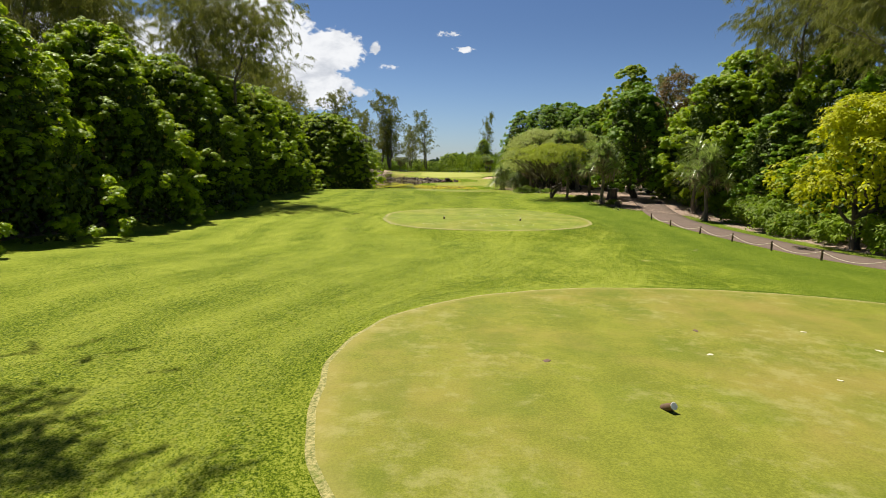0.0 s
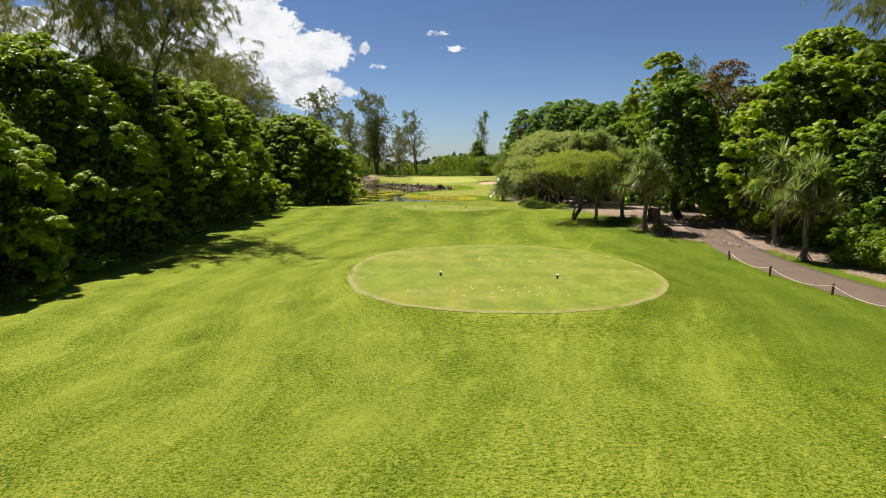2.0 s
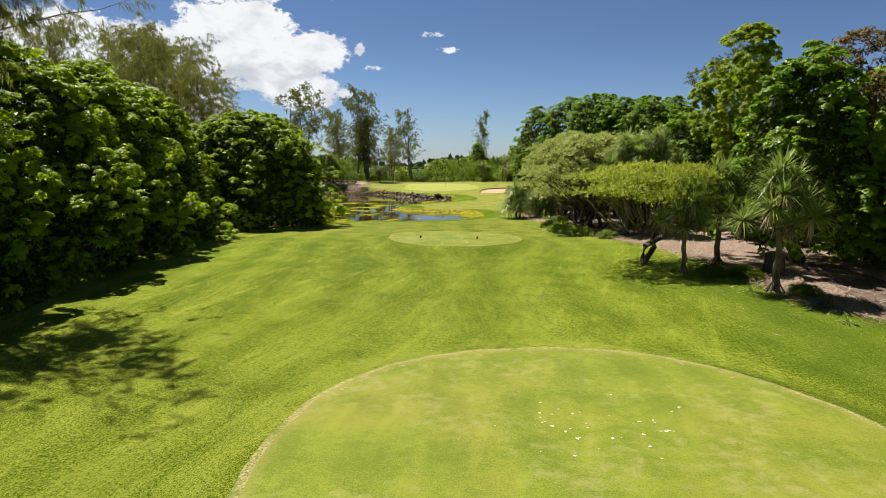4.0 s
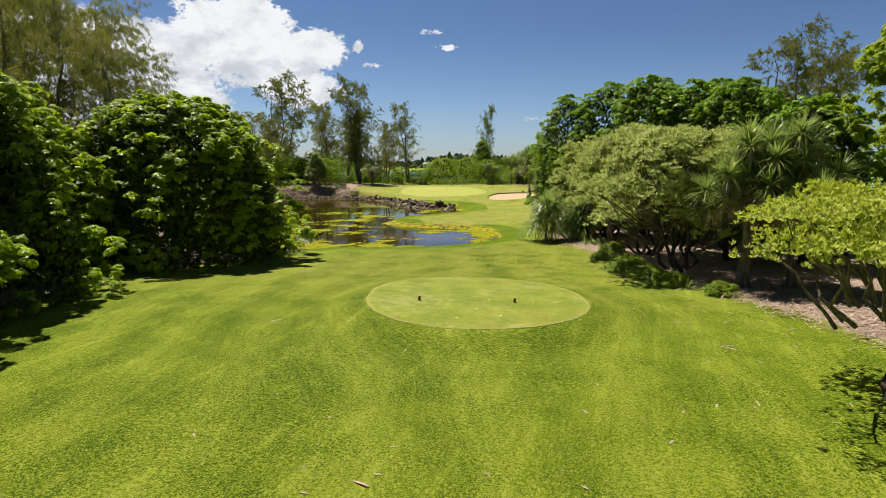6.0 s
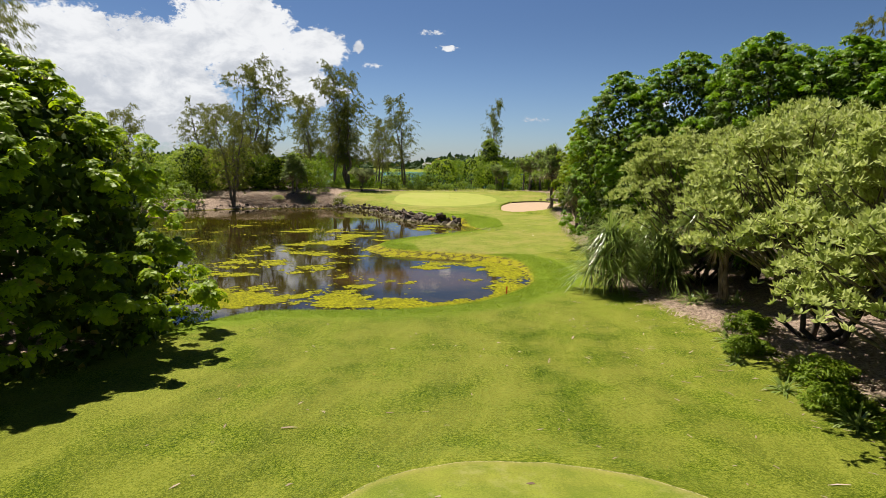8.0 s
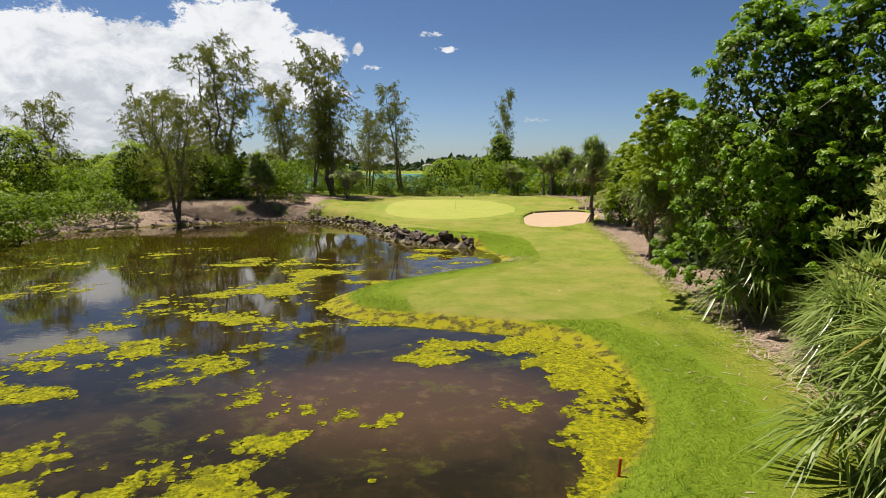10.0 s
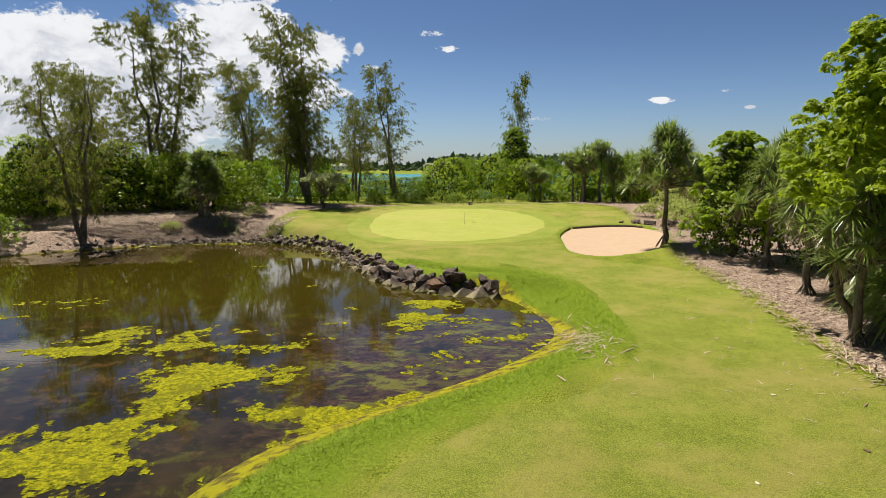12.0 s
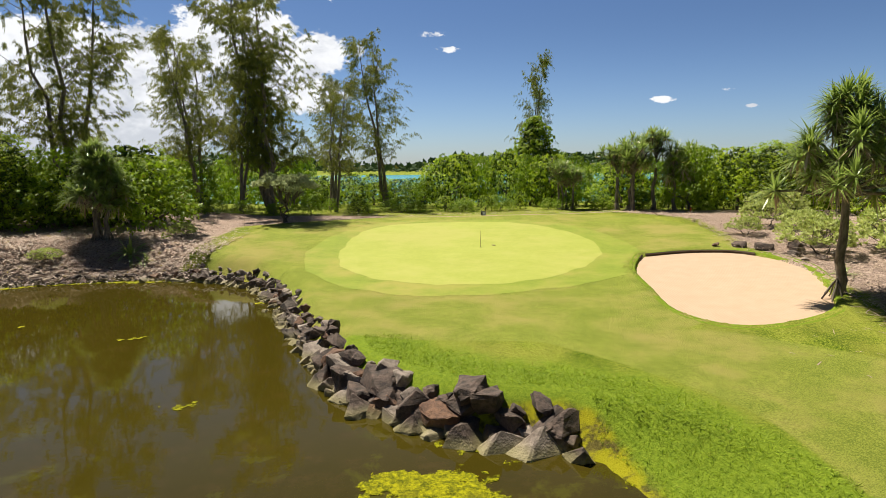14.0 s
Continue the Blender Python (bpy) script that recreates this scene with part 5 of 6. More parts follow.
for x, y, sc, up in ((-43.6, 160.0, 1.3, 1.5), (-44.6, 165.5, 1.5, 1.7), (-45.2, 171.5, 1.4, 1.5), (-44.2, 177.0, 1.3, 1.4), (-41.2, 155.5, 1.3, 1.6), (-38.8, 150.5, 1.3, 1.5), (-41.6, 182.0, 1.1, 1.3)):
    more(m1, x, y, 50 * y, sc, up * 0.9, -0.3)
more(m2, -14.8, 112.6, 60, 1.15, 1.25)
more(m2, -17.6, 114.6, 20, 1.3, 1.4)
more(m2, -20.5, 118.4, 120, 1.4, 1.3)
more(m2, -25.5, 126.5, 220, 1.5, 1.4)
more(m2, -34.5, 138.5, 220, 1.5, 1.3)
for k in range(16):
    more(m2 if k % 3 else m1, -72 + 3.1 * k + rng.normal(0, 0.6), 201 + rng.uniform(-3, 4), rng.uniform(0, 360), rng.uniform(1.3, 1.8), rng.uniform(1.3, 2.1))
for k in range(9):
    more(m2 if k % 3 else m1, 24 + 3.2 * k + rng.normal(0, 0.6), 214 - 1.2 * k + rng.uniform(-2, 3), rng.uniform(0, 360), rng.uniform(1.2, 1.6), rng.uniform(1.3, 1.9))
rng = np.random.default_rng(7)
for k in range(46):
    x, y = -66 + 2.9 * k + rng.normal(0, 0.8), rng.uniform(224, 233) if -22 < -66 + 2.9 * k < 14 else rng.uniform(215, 226)
    low = 0.76 if -22 < x < -2.5 else 1.2
    more(m1 if rng.random() < 0.6 else m2, x, y, rng.uniform(0, 360), rng.uniform(0.9, 1.3), rng.uniform(1.15, 1.6) * low)
for k in range(70):
    x, y = -90 + 2.7 * k + rng.normal(0, 1.0), rng.uniform(238, 257)
    low = 0.62 if -23 < x < -2.5 else 1.4
    more(m3, x, y, rng.uniform(0, 360), rng.uniform(1.1, 1.6), rng.uniform(1.3, 1.75) * low)
for k in range(30):
    x = -30 + 2.0 * k + rng.normal(0, 0.6)
    more(m1 if rng.random() < 0.7 else m2, x, 219.2 - 0.010 * (x - 2) ** 2 + rng.uniform(-0.8, 1.6), rng.uniform(0, 360), rng.uniform(0.35, 0.65), rng.uniform(0.35, 0.6))
more(h2, 11.2, 238, 60, 0.62, 0.95, label="rounded green tree behind the putting green")
more(h4, 30, 209, 160, 0.6, 0.62)
more(h4, 38, 206, 160, 0.7, 0.68)
more(h4, 34, 196, 60, 0.6, 0.55)
more(h4, 42, 184, 60, 0.8, 0.8)
more(h4, 48, 170, 60, 0.9, 0.8)

# strap-leaved plants at the foot of the bushes
r1 = set_at(rosette(81, 1.1, 0.075, 54, "green strap-leaved lily clump on the ground", "lily clumps"), 11.4, 100.6)
for x, y, sc in [(10.9, 103.4, 0.9), (12.0, 97.8, 1.0), (10.8, 106.5, 0.8), (11.8, 109.2, 1.0), (13.2, 116.8, 1.3), (14.2, 117.4, 1.2), (12.8, 118.2, 1.0), (15.5, 72.37, 0.7), (17.0, 67.5, 0.6), (25.8, 50.2, 1.2),
                 (24.6, 64.2, 1.0), (15.3, 116, 1.2), (13.2, 95.5, 1.1), (18.6, 180.2, 1.0), (20.6, 163, 1.0), (19.4, 158, 0.9), (-23.8, 192.4, 2.1), (-22.4, 191.6, 1.0), (22.3, 168, 1.0), (17.5, 149, 1.0)]:
    more(r1, x, y, rng.uniform(0, 360), sc)

# ---- pond: floating algae, rocks ----
cell = 0.095
ax, ay = np.meshgrid(np.arange(-34, 7, cell), np.arange(112, 190.2, cell))
sd = loop_distance(POND, ax, ay)
rng = np.random.default_rng(4)
wave = np.zeros(ax.shape)
for k in range(54):
    f, a, ph = 0.45 * 1.085**k, rng.uniform(0, 6.283), rng.uniform(0, 6.283)
    wave += np.sin(ax * f * math.cos(a) + ay * f * math.sin(a) + ph + 0.8 * np.sin(0.31 * f * ax + ph)) * 0.40 / (1 + 0.09 * k)


def spot(cx, cy, rx, ry):
    return np.exp(-(((ax - cx) / rx) ** 2 + ((ay - cy) / ry) ** 2))


# centres and half widths of the mats
MATS = [(-11.5, 119.4, 4.4, 2.0), (-7.4, 119.0, 4.0, 1.5), (-3.4, 118.3, 3.6, 1.0), (0.4, 119.0, 2.6, 1.3), (3.5, 123.4, 1.7, 3.2), (1.6, 126.2, 1.4, 1.0), (-1.0, 122.3, 1.3, 0.8), (-11.0, 127.6, 2.6, 1.6),
        (-8.8, 131.0, 2.0, 2.4), (-14.6, 127.0, 1.8, 1.0), (4.2, 129.4, 1.3, 2.4), (1.6, 133.2, 3.6, 0.8), (-5.6, 136.4, 3.0, 1.0), (-14.6, 121.5, 3.2, 3.0), (-1.5, 131.0, 1.6, 0.6),
        (-9.2, 140.6, 2.3, 2.6), (-9.8, 144.4, 1.8, 1.4), (-11.4, 138.0, 2.6, 1.6), (-8.2, 150.8, 2.7, 0.9), (-5.2, 147.4, 2.2, 0.9), (-9.0, 146.4, 1.2, 0.7), (-12.6, 154.4, 2.9, 0.9), (-14.6, 143.0, 1.3, 0.6), (-13.6, 156.6, 2.2, 1.3),
        (1.0, 155.6, 1.4, 1.4), (2.4, 157.6, 0.9, 2.4), (0.9, 159.6, 0.8, 0.9), (-18.0, 154.0, 1.8, 0.5),
        (-7.9, 151.9, 2.4, 0.7), (0.7, 164.6, 0.9, 0.5), (-4.6, 163.4, 1.5, 0.45), (-2.6, 163.2, 1.5, 0.5), (-0.2, 162.6, 1.3, 0.6)]
mats = sum(spot(*m) for m in MATS)
mats = np.minimum(mats, 1.1) * (1 - 0.16 * fill(134, 140, ay)) * (1 - 0.20 * fill(148, 152, ay) * fill(-7, -5, ax)) + 0.34 * fill(1.2, 0.1, sd) * fill(-20, -12, ax) * fill(166, 160, ay) + 0.75 * fill(1.0, 0.1, sd) * fill(184, 186.5, ay) - 0.8 * spot(-2.6, 127.0, 3.4, 3.0) - 0.6 * fill(161, 166, ay) * fill(0.3, 1.4, sd)
amount = mats * 1.3 - 0.68 + wave * 0.62
keep = (amount > -0.12) & (sd > -0.5)
cy_, cx_ = np.nonzero(keep[:-1, :-1] & keep[1:, :-1] & keep[:-1, 1:] & keep[1:, 1:])
ids = np.arange(ax.size).reshape(ax.shape)
thick = amount.ravel()
jit = np.random.default_rng(5).normal(0, 0.03, (ax.size, 2))
gyy, gxx = np.gradient(amount, cell)
pull = np.where(amount < 0.35, np.clip(amount, 0, 0.35), 0) / np.maximum(gxx**2 + gyy**2, 1.0)
rimv = np.zeros(ax.shape, bool)
rimv[1:-1, 1:-1] = ~(keep[:-2, 1:-1] & keep[2:, 1:-1] & keep[1:-1, :-2] & keep[1:-1, 2:] & keep[:-2, :-2] & keep[2:, 2:] & keep[:-2, 2:] & keep[2:, :-2])
sx, sy = (np.clip(-g * pull, -cell * 0.7, cell * 0.7) * rimv for g in (gxx, gyy))
V = np.stack([(ax + sx).ravel() + jit[:, 0] * 0.4, (ay + sy).ravel() + jit[:, 1] * 0.4, -0.812 + 0.03 * np.clip(amount.ravel(), 0, 1)], 1)
left = set(zip(cy_.tolist(), cx_.tolist()))
crumbs = []
while left:
    heap, mat_cells = [left.pop()], []
    while heap:
        i, j = heap.pop()
        mat_cells.append((i, j))
        for near in ((i + 1, j), (i - 1, j), (i, j + 1), (i, j - 1)):
            if near in left:
                left.remove(near)
                heap.append(near)
    if len(mat_cells) < 30:
        crumbs += mat_cells
        continue
    i, j = np.array(sorted(mat_cells)).T
    used, inv = np.unique(np.stack([ids[i, j], ids[i, j + 1], ids[i + 1, j + 1], ids[i + 1, j]], 1), return_inverse=True)
    big = len(mat_cells) > 900
    me = raw("algae_mat", V[used], inv.reshape(-1, 4), ALGAE, True)
    me.attributes.new("thick", "FLOAT", "POINT").data.foreach_set("value", thick[used].astype(np.float32))
    tagged(new("algae_mat", me), "broad yellow-green algae mat spreading over the pond" if big else "small yellow-green algae mat floating on the pond", "algae", "algae mats")
i, j = np.array(sorted(crumbs)).T
used, inv = np.unique(np.stack([ids[i, j], ids[i, j + 1], ids[i + 1, j + 1], ids[i + 1, j]], 1), return_inverse=True)
me = raw("algae_crumbs", V[used], inv.reshape(-1, 4), ALGAE, True)
me.attributes.new("thick", "FLOAT", "POINT").data.foreach_set("value", thick[used].astype(np.float32) + np.float32(0.1))
tagged(new("algae_crumbs", me), "crumbs of yellow-green algae adrift on the pond", "algae", kind="stuff")


def rock_mesh(seed, sides=3):
    """An angular broken boulder about one metre across."""
    rng = random.Random(seed)
    bm = bmesh.new()
    for _ in range(15):
        v = Vector((rng.uniform(-1, 1), rng.uniform(-1, 1), rng.uniform(-1, 1)))
        bm.verts.new(v / max(v.length, max(abs(c) for c in v) * 1.25) * rng.uniform(0.46, 0.56) * Vector((1.1, 1.0, 0.85)).length / 1.7)
    out = bmesh.ops.convex_hull(bm, input=bm.verts[:])
    bmesh.ops.delete(bm, geom=[e for e in out["geom_interior"] if isinstance(e, bmesh.types.BMVert)], context="VERTS")
    bmesh.ops.dissolve_limit(bm, angle_limit=0.25, verts=bm.verts[:], edges=bm.edges[:])
    bmesh.ops.bevel(bm, geom=bm.edges[:], offset=0.022, segments=1, affect="EDGES")
    bmesh.ops.triangulate(bm, faces=bm.faces[:])
    bmesh.ops.subdivide_edges(bm, edges=[e for e in bm.edges if e.calc_length() > 0.16], cuts=1)
    bmesh.ops.triangulate(bm, faces=bm.faces[:])
    for v in bm.verts:
        v.co += v.co * (0.14 * noise.noise(v.co * 4.0 + Vector((seed, 0, 0))) + 0.11 * noise.noise(v.co * 9.0 + Vector((0, seed, 0))))
    me = bpy.data.meshes.new("rock")
    bm.to_mesh(me)
    bm.free()
    me.materials.append(ROCK)
    return me


rocks = [rock_mesh(k) for k in range(12)]
bank = tagged(new("rock_bank"), "loose bank of dark lava rocks along the pond", "rock bank")
i0 = int(np.argmin(np.hypot(POND[:, 0] - 1.7, POND[:, 1] - 165.0)))
i1 = int(np.argmin(np.hypot(POND[:, 0] + 31.0, POND[:, 1] - 186.6)))
line = POND[i0 : i1 + 1]
seg = np.r_[0, np.cumsum(np.hypot(*np.diff(line, axis=0).T))]
rng = np.random.default_rng(9)
tan = unit(np.gradient(line, axis=0))
for row, off, up in ((0, -0.22, 0.0), (1, 0.10, 0.04), (2, 0.46, 0.03), (3, 0.80, -0.02)):
    dist = 0.2 * row
    while dist < seg[-1]:
        near = fill(22, 4, dist)
        sz = 0.40 + 0.50 * rng.random() ** 1.5 + 1.05 * near * rng.random() ** 1.5
        if row == 3:
            sz *= 0.7
        x, y = np.interp(dist, seg, line[:, 0]), np.interp(dist, seg, line[:, 1])
        tx, ty = np.interp(dist, seg, tan[:, 0]), np.interp(dist, seg, tan[:, 1])
        o = off * (0.8 + 0.25 * near) + rng.normal(0, 0.12)
        x, y = x + ty * o, y - tx * o
        if rng.random() > (0.35 if row == 3 else 0.0) + 0.55 * fill(-19, -22, x):
            ob = part("rock", rocks[int(rng.integers(12))], bank)
            z = height(x, y) + sz * rng.uniform(-0.08, 0.10) + up
            ob.matrix_basis = Matrix.LocRotScale((x, y, z), Euler(rng.uniform(-0.7, 0.7, 3) + [0, 0, rng.uniform(0, 6.28)]), (sz * rng.uniform(1.0, 1.6), sz * rng.uniform(0.8, 1.15), sz * rng.uniform(0.68, 0.98)))
        dist += sz * rng.uniform(0.52, 0.82)
# loose stones among the litter of the far bank
for k in range(60):
    x = rng.uniform(-37, -19.5)
    y, sz = np.interp(x, [-37, -30, -25, -19.4], [182.6, 187.2, 189.0, 189.6]) + abs(rng.normal(0, 1.1)), 0.22 + 0.38 * rng.random() ** 1.6
    ob = part("rock", rocks[int(rng.integers(12))], bank)
    ob.matrix_basis = Matrix.LocRotScale((x, y, height(x, y) + sz * 0.1), Euler(rng.uniform(-0.7, 0.7, 3) + [0, 0, rng.uniform(0, 6.28)]), (sz * rng.uniform(1.0, 1.6), sz, sz * 0.75))
for x, y, sz in ((18.8, 188.4, 1.3), (17.8, 189.6, 0.9), (20.2, 187.2, 1.1), (16.6, 190.3, 0.6), (19.4, 186.0, 0.8), (19.2, 189.6, 0.7), (21.0, 188.8, 0.9), (19.0, 184.2, 0.5), (20.4, 184.9, 0.7), (22.0, 186.2, 0.6)):
    ob = tagged(new("boulder", rocks[int(sz * 7) % 12]), "weathered boulder at the bunker's back edge", "boulder", "bunker boulders")
    ob.matrix_basis = Matrix.LocRotScale((x, y, height(x, y) + 0.15 * sz), Euler((0.2, 0.1, x)), (sz * 1.3, sz, sz * 0.6))

# ---- fallen leaves and litter ----
rng = np.random.default_rng(15)


def litter(P, name, label, L=(0.3, 0.9), W=0.055, heap=0.0, mat_=DEAD):
    n = len(P)
    a = rng.uniform(0, 6.283, n)
    D = np.stack([np.cos(a), np.sin(a), rng.uniform(-0.03, 0.16 + heap, n)], 1)
    Z = land(P[:, 0], P[:, 1]) + 0.03 + 0.5 * heap * rng.random(n) ** 2
    geo = straps(np.c_[P, Z], D, rng.uniform(*L, n), W * rng.uniform(0.6, 1.4, n), rng.uniform(0.1, 0.4, n), 2, (0.5, 1.0, 0.2))
    return tagged(new(name, raw(name, *geo, mat_)), label, "leaf litter", kind="stuff")


yy = rng.uniform(62, 212, 13000)
xx = np.interp(yy, gy, edge_r[:, 0]) + rng.exponential(3.0, 13000) - 0.9
ok = (xx > -30) & (loop_distance(BUNKER, xx, yy) < -0.3) & (xx < 40)
litter(np.c_[xx, yy][ok], "leaf_litter", "tan dry sword leaves littering the ground under the trees", (0.25, 0.8), 0.05, 0.3)
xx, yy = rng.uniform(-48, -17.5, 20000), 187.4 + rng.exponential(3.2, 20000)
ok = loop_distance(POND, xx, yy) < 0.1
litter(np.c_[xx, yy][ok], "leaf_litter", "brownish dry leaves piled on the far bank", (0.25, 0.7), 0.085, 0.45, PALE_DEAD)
xx = rng.uniform(-20, 26, 2200)
yy = 214.6 + rng.exponential(2.5, 2200) + 0.012 * (xx - 2) ** 2 * -1
litter(np.c_[xx, yy], "leaf_litter", "dry leaves along the back of the putting green")
P = np.array([4.7, 153.6]) + rng.normal(0, 1, (230, 2)) * [0.55, 1.9]
litter(P, "raked_leaf_heap", "pale dry sword leaves raked beside the pond", (0.4, 1.0), 0.05)
yy = rng.uniform(66, 172, 800)
xx = np.interp(yy, gy, edge_r[:, 0]) - rng.exponential(2.2, 800)
ok = (xx > 0) & (loop_distance(POND, xx, yy) < -0.4)
litter(np.c_[xx, yy][ok], "scattered_leaves", "stray dry leaves scattered on the grass", (0.15, 0.6), 0.045)
P = np.c_[rng.uniform(-9, 12, 230), rng.uniform(60, 116, 230)]
litter(P[loop_distance(POND, P[:, 0], P[:, 1]) < -0.5], "scattered_leaves", "few stray leaves on the mown grass", (0.08, 0.3), 0.05)
for x, y, ln, turn in ((-5.5, 49.2, 0.75, 0.1), (10.1, 84.55, 0.8, 0.2), (10.5, 84.13, 0.5, 2.2), (5.3, 109.8, 0.6, 1.2), (2.8, 148, 0.7, 1.9), (9.7, 155.5, 0.7, 0.7), (-4.6, 99.8, 0.45, 0.2), (14.5, 42.1, 0.4, 0.6), (10.2, 36.6, 0.45, 0.1), (-7.0, 87.5, 0.6, 0.9), (-1.5, 75.06, 0.5, 2.6)):
    geo = straps(np.array([[0, 0, 0.03]]), np.array([[math.cos(turn), math.sin(turn), 0.12]]), ln, 0.08, 0.15, 4)
    set_at(tagged(new("fallen_leaf", raw("fallen_leaf", *geo, DEAD)), "single dry curled leaf lying on the grass", "leaf", "fallen leaves"), x, y)

def stump(x, y, r, h, turn, label):
    """A cut stump: flared foot, weathered top."""
    k = 14
    a = np.linspace(0, 2 * np.pi, k, endpoint=False)
    lobes = 1 + 0.10 * np.sin(3 * a + turn) + 0.06 * np.sin(5 * a)
    rows = [(1.45, -0.2), (1.3, 0.0), (1.05, 0.25), (0.95, 0.7), (0.93, 1.0), (0.85, 1.03), (0.3, 0.99), (0.02, 0.99)]
    V = np.concatenate([np.stack([r * m * lobes * np.cos(a), r * m * lobes * np.sin(a), np.full(k, h * z) + 0.06 * h * np.cos(a + turn) * (z > 0.5)], 1) for m, z in rows])
    F = [[i * k + j, i * k + (j + 1) % k, (i + 1) * k + (j + 1) % k, (i + 1) * k + j] for i in range(len(rows) - 1) for j in range(k)]
    set_at(tagged(new("tree_stump", raw("tree_stump", V, F, DARKBARK)), label, "stump", "stumps"), x, y)


stump(18.6, 76.2, 0.50, 1.2, 0.4, "thick weathered brown tree stump among the screwpines")
stump(17.6, 70.0, 0.26, 0.5, 1.6, "low dark tree stump at the grass edge")

# ---- course furniture ----
posts = [61.2, 56.4, 52, 47.8, 43.6, 39.4, 35.2]
fence = tagged(new("rope_fence"), "low rope fence of short timber posts along the path", "rope fence")
cart = np.array(CART)
heads = []
for y in posts:
    x = np.interp(y, cart[:, 1], cart[:, 0]) - 1.85
    z = height(x, y)
    ob = part("post", raw("post", *tube([(0, 0, -0.2), (0, 0, 0.25), (0, 0, 0.50), (0, 0, 0.52), (0, 0, 0.525)], [0.055, 0.055, 0.055, 0.045, 0.001], 9), TIMBER), fence)
    ob.location = (x, y, z)
    ob.rotation_euler = (radians(rng.normal(0, 3)), radians(rng.normal(0, 3)), 0)
    heads.append(np.array([x, y, z + 0.44]))
for a, c in zip(heads, heads[1:]):
    s = np.linspace(0, 1, 12)[:, None]
    P = a + (c - a) * s - np.array([[0, 0, 0.30]]) * (4 * s * (1 - s))
    P[:, 2] = np.maximum(P[:, 2], land(P[:, 0], P[:, 1]) + 0.05)
    part("rope", raw("rope", *tube(P, np.full(12, 0.013), 6), ROPE, True), fence)


def tee_marker(x, y, cap, tilt, turn, label, size=1.0):
    root = tagged(new("tee_marker"), label, "tee marker", "tee markers")
    log = part("log", raw("log", *tube([(0, 0, -0.05), (0, 0, 0.1), (0, 0, 0.26)], [0.075, 0.072, 0.07], 14), TIMBER, True), root)
    part("cap", raw("cap", *tube([(0, 0, 0.258), (0, 0, 0.264), (0, 0, 0.268), (0, 0, 0.269)], [0.070, 0.072, 0.06, 0.001], 14), cap), log, "painted end")
    root.matrix_basis = pose(x, y, height(x, y) + 0.03, tilt, 0, turn) @ Matrix.Scale(size, 4)


tee_marker(5.1, 18.35, WHITE, 62, 20, "dark wooden log tee marker with white end, leaning", 0.8)
for x, y in ((1.14, 52.8), (6.4, 52.2)):
    tee_marker(x, y, WHITE, 22, 15, "short wooden tee marker with white cap", 0.7)
for x, y in ((-1.03, 90.4), (3.3, 90.3)):
    tee_marker(x, y, PINK, 14, 20, "short wooden tee marker with faded red cap", 0.8)


def disc(x, y, r, mat_, name, label, group, thick=0.004):
    k = 11
    a = np.linspace(0, 2 * np.pi, k, endpoint=False)
    rad = r * (1 + 0.3 * rng.normal(0, 0.6, k).clip(-1, 1))
    V = np.concatenate([np.stack([rad * m * np.cos(a), 0.6 * rad * m * np.sin(a), np.full(k, h)], 1) for m, h in ((1.05, -0.02), (1.0, thick * 0.6), (0.55, thick), (0.01, thick))])
    F = [[i * k + j, i * k + (j + 1) % k, (i + 1) * k + (j + 1) % k, (i + 1) * k + j] for i in range(3) for j in range(k)]
    ob = tagged(new(name, raw(name, V, F, mat_)), label, "divot", group)
    ob.matrix_basis = pose(x, y, height(x, y) + 0.021, 0, 0, rng.uniform(0, 360))


for k in range(90):
    x, y = (rng.normal(4.3, 1.5), rng.normal(49.6, 0.55)) if k < 50 else (rng.normal(4.4, 1.1), rng.normal(57.0, 0.9))
    disc(x, y, rng.uniform(0.02, 0.06), DIVOT, "divot", "sand-filled pale divot in the tee turf", "divots")
for x, y in ((6.9, 21.2), (9.8, 23.3), (10.6, 22.0), (8.6, 20.0), (2.2, 90.9), (1.5, 88.8), (0.6, 87.2), (2.4, 87.6), (6.0, 142.0), (9.0, 147.0)):
    disc(x, y, rng.uniform(0.05, 0.09), DIVOT, "divot", "sand-filled pale divot in the turf", "divots")
for x, y in ((3.7, 20.4), (7.3, 23.0), (1.6, 96.4), (9.5, 143.5), (5.0, 139.5)):
    disc(x, y, 0.09, TIMBER, "divot", "bare brown scuff in the turf", "scuffs")

flag = tagged(new("flagstick"), "thin dark stick standing in the hole", "flagstick")
part("stick", raw("stick", *tube([(0, 0, -0.1), (0, 0, 0.5), (0, 0, 1.15), (0, 0, 1.155)], [0.016, 0.016, 0.014, 0.001], 8), TIMBER, True), flag)
part("cup_rim", raw("cup_rim", *tube([(0, 0, 0.0), (0, 0, 0.026), (0, 0, 0.027)], [0.07, 0.07, 0.02], 14), BLACK), flag)
set_at(flag, 0.95, 191.8)
disc(1.9, 192.6, 0.22, TIMBER, "divot", "small dark spot on the putting green", "scuffs")


def stake(x, y, tilt=0.0):
    root = tagged(new("hazard_stake"), "red painted hazard stake by the pond", "stake", "hazard stakes")
    part("stake_body", raw("stake_body", *tube([(0, 0, -0.2), (0, 0, 0.2), (0, 0, 0.46), (0, 0, 0.50), (0, 0, 0.505)], [0.04, 0.04, 0.04, 0.028, 0.001], 8), RED), root)
    root.matrix_basis = pose(x, y, height(x, y), tilt, tilt * 0.5, 0)


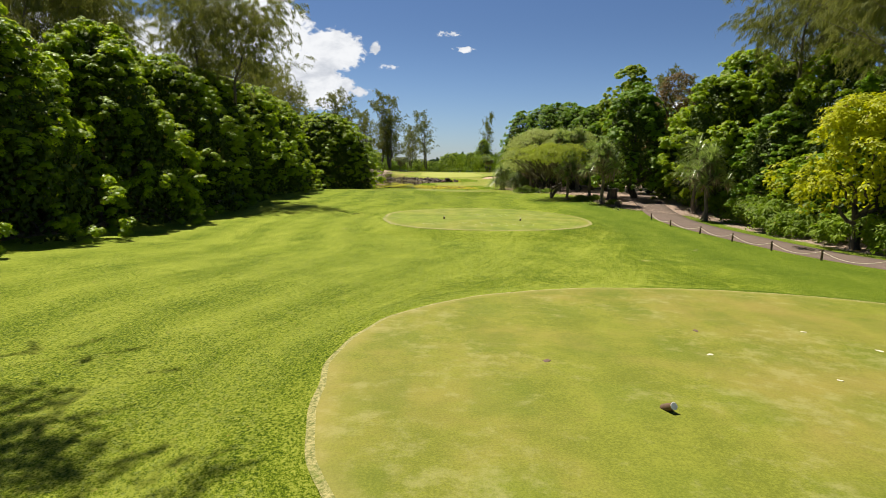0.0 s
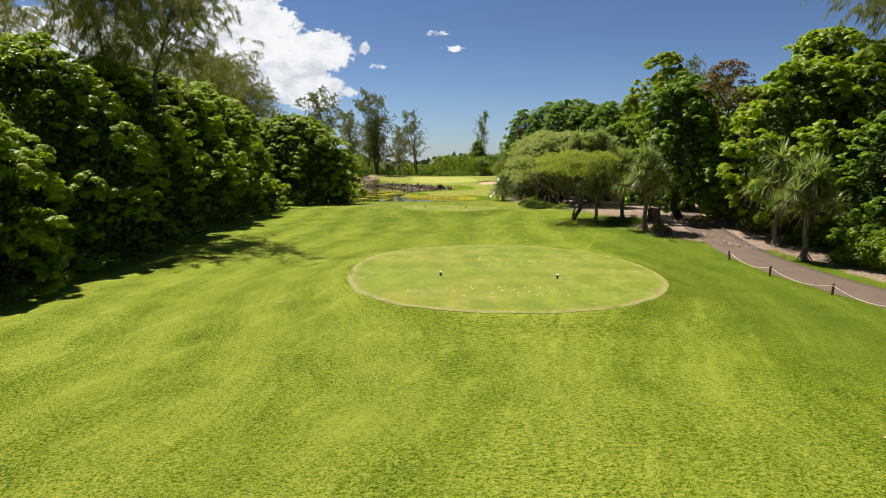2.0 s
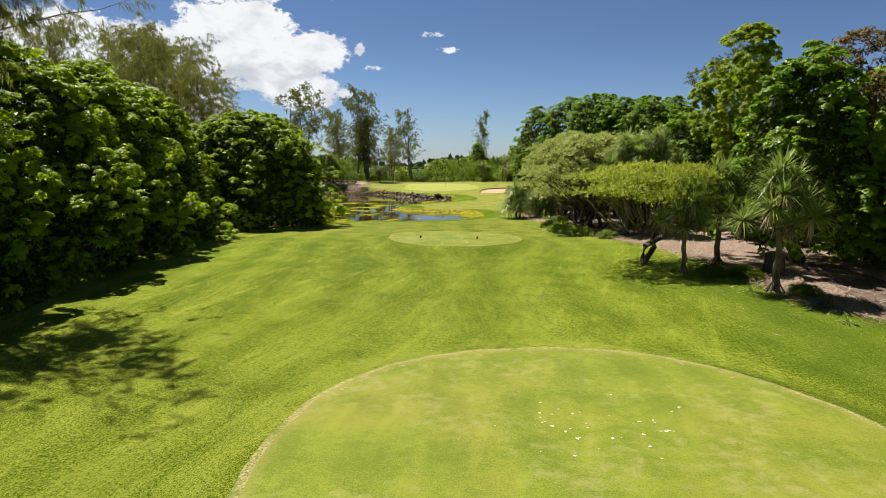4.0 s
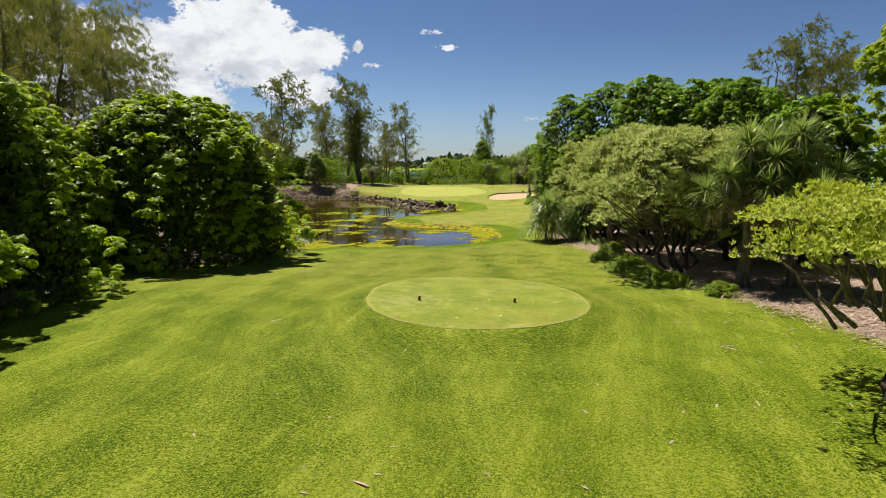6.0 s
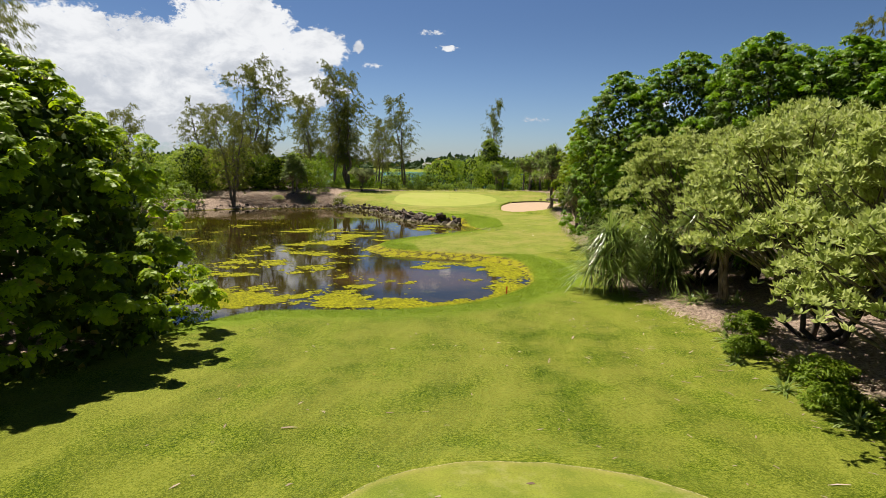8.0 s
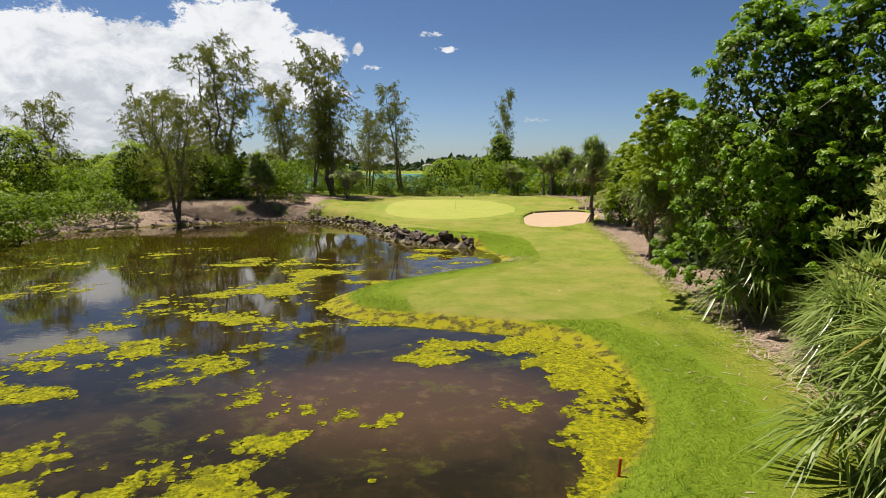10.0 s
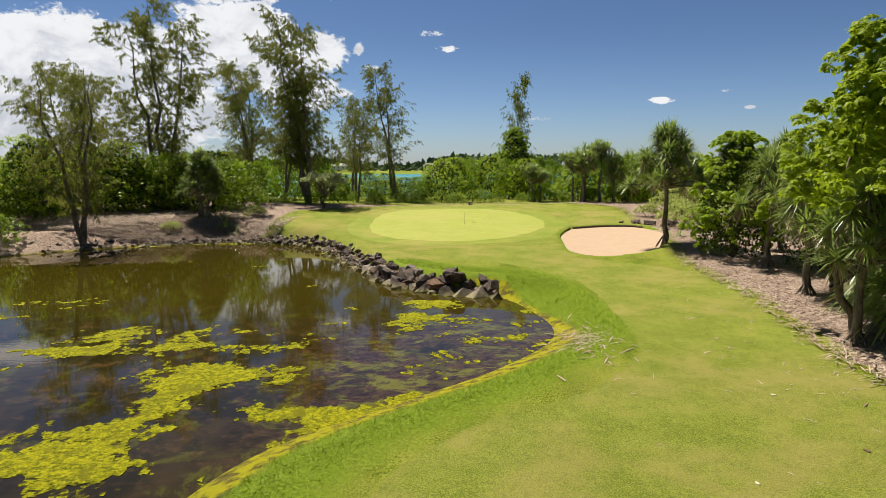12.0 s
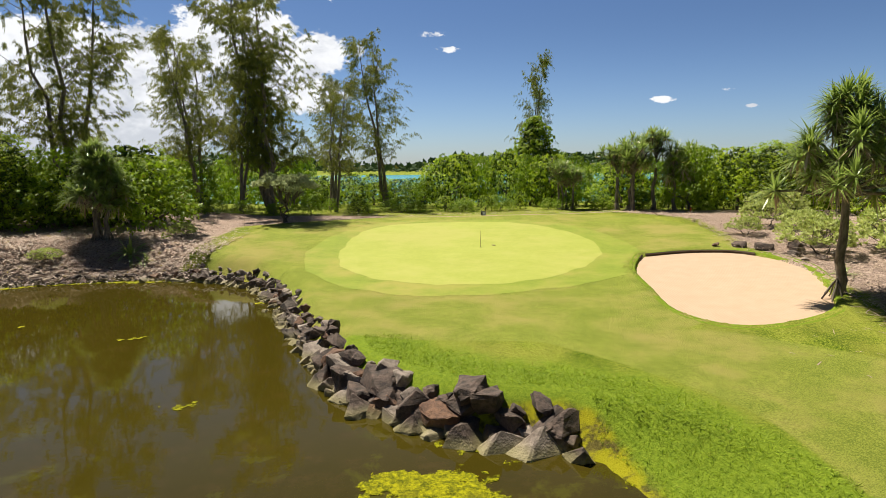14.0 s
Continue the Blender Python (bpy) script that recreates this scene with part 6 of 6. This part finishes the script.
stake(3.7, 121.6, 4)
stake(1.9, 163.6, 62)
stake(22.0, 208.5, 0)
box = tagged(new("sprinkler_box"), "small black and white box behind the putting green", "box")
bm = bmesh.new()
bmesh.ops.create_cube(bm, size=1.0, matrix=Matrix.LocRotScale((0, 0, 0.2), None, (0.5, 0.35, 0.4)))
bmesh.ops.bevel(bm, geom=bm.edges[:], offset=0.03, segments=2, affect="EDGES")
mm = bpy.data.meshes.new("box_body")
bm.to_mesh(mm), bm.free()
mm.materials.append(BLACK)
part("box_body", mm, box)
bm = bmesh.new()
bmesh.ops.create_cube(bm, size=1.0, matrix=Matrix.LocRotScale((0.06, -0.18, 0.2), None, (0.3, 0.03, 0.24)))
mm = bpy.data.meshes.new("front_panel")
bm.to_mesh(mm), bm.free()
mm.materials.append(WHITE)
part("front_panel", mm, box, "white front panel")
set_at(box, 2.4, 213.2)

# ---- far shore ----
rng = np.random.default_rng(21)
n = 9000
x, y = rng.uniform(-620, 620, n), rng.uniform(640, 760, n)
hgt = 7 + 4 * np.sin(x * 0.021) + 3 * np.sin(x * 0.053 + 1) + 0.02 * (y - 640)
P = np.stack([x, y, land(x, y) + rng.random(n) ** 0.6 * np.maximum(hgt, 3)], 1)
geo = blades(P, rng.normal(0, 1, (n, 3)) * [1, 0.4, 0.7], np.array([[0, -0.7, 0.7]]) + rng.normal(0, 0.35, (n, 3)), rng.uniform(3, 6, n), rng.uniform(2.5, 4.5, n))
tagged(new("far_woods", raw("far_woods", *geo, HILL)), "hazy green woods on the lagoon's far shore", "woods", kind="stuff")
for hx, hy, hw in ((-14, 636, 9), (-88, 640, 12), (26, 642, 8)):
    house = tagged(new("far_house"), "small white house on the far shore", "house", "far houses")
    bm = bmesh.new()
    bmesh.ops.create_cube(bm, size=1.0, matrix=Matrix.LocRotScale((0, 0, 1.7), None, (hw, 7, 3.4)))
    mm = bpy.data.meshes.new("wall")
    bm.to_mesh(mm), bm.free()
    mm.materials.append(WALLW)
    part("wall", mm, house)
    rv = [(-hw * 0.55, -4.2, 3.4), (hw * 0.55, -4.2, 3.4), (hw * 0.55, 4.2, 3.4), (-hw * 0.55, 4.2, 3.4), (-hw * 0.3, 0, 5.2), (hw * 0.3, 0, 5.2)]
    part("roof", raw("roof", rv, [[0, 1, 5, 4], [2, 3, 4, 5], [1, 2, 5, 5], [3, 0, 4, 4]], ROOFR), house)
    for k in range(3):
        bm = bmesh.new()
        bmesh.ops.create_cube(bm, size=1.0, matrix=Matrix.LocRotScale(((k - 1) * hw * 0.3, -3.52, 1.7), None, (1.2, 0.1, 1.3)))
        mm = bpy.data.meshes.new("window")
        bm.to_mesh(mm), bm.free()
        mm.materials.append(BLACK)
        part("window", mm, house)
    house.location = (hx, hy, height(hx, hy) + 1.0)

# ---- blades of the rough grass, nearest the flight line ----
rng = np.random.default_rng(33)
n = 260000
y = rng.uniform(12, 118, n)
x = rng.normal(1.0, 6.2, n)
clear = loop_distance(POND, x, y) < -0.5
for cx, cy, rx, ry, h in TEES:
    clear &= oval(cx, cy, rx * 1.06, ry * 1.06, x, y) > 0.1
x, y = x[clear], y[clear]
n = len(x)
D = np.stack([rng.normal(0, 0.5, n), rng.normal(0, 0.9, n), np.full(n, 0.06)], 1)
geo = blades(np.stack([x, y, on_ground(x, y) + 0.004], 1), D, rng.normal(0, 0.25, (n, 3)) + [0, 0, 1.0], rng.uniform(0.05, 0.10, n), 0.022, 0.0, True)
tagged(new("grass_blades", raw("grass_blades", *geo, BLADE)), "short green grass blades of the rough", "grass", kind="stuff")
y = rng.uniform(112, 172, 420000)
x = rng.uniform(-14, 9, 420000)
d = loop_distance(POND, x, y)
ok = (d < np.where((y > 163.5) & (x < 2.6), -1.5, -0.25 - 1.0 * fill(128, 136, y) * fill(161, 154, y))) & (d > -2.6 - rng.random(420000)) & (loop_distance(LOBE, x, y) < 0.1)
x, y = x[ok], y[ok]
n = len(x)
D = np.stack([rng.normal(0, 0.9, n), rng.normal(0, 0.9, n), np.full(n, 0.40)], 1)
geo = blades(np.stack([x, y, land(x, y) - 0.01], 1), D, rng.normal(0, 0.5, (n, 3)) + [0, 0, 1.0], rng.uniform(0.10, 0.24, n), 0.022, 0.0, True)
tagged(new("bank_grass", raw("bank_grass", *geo, BANK_BLADE)), "longer lush grass along the pond bank", "grass", kind="stuff")
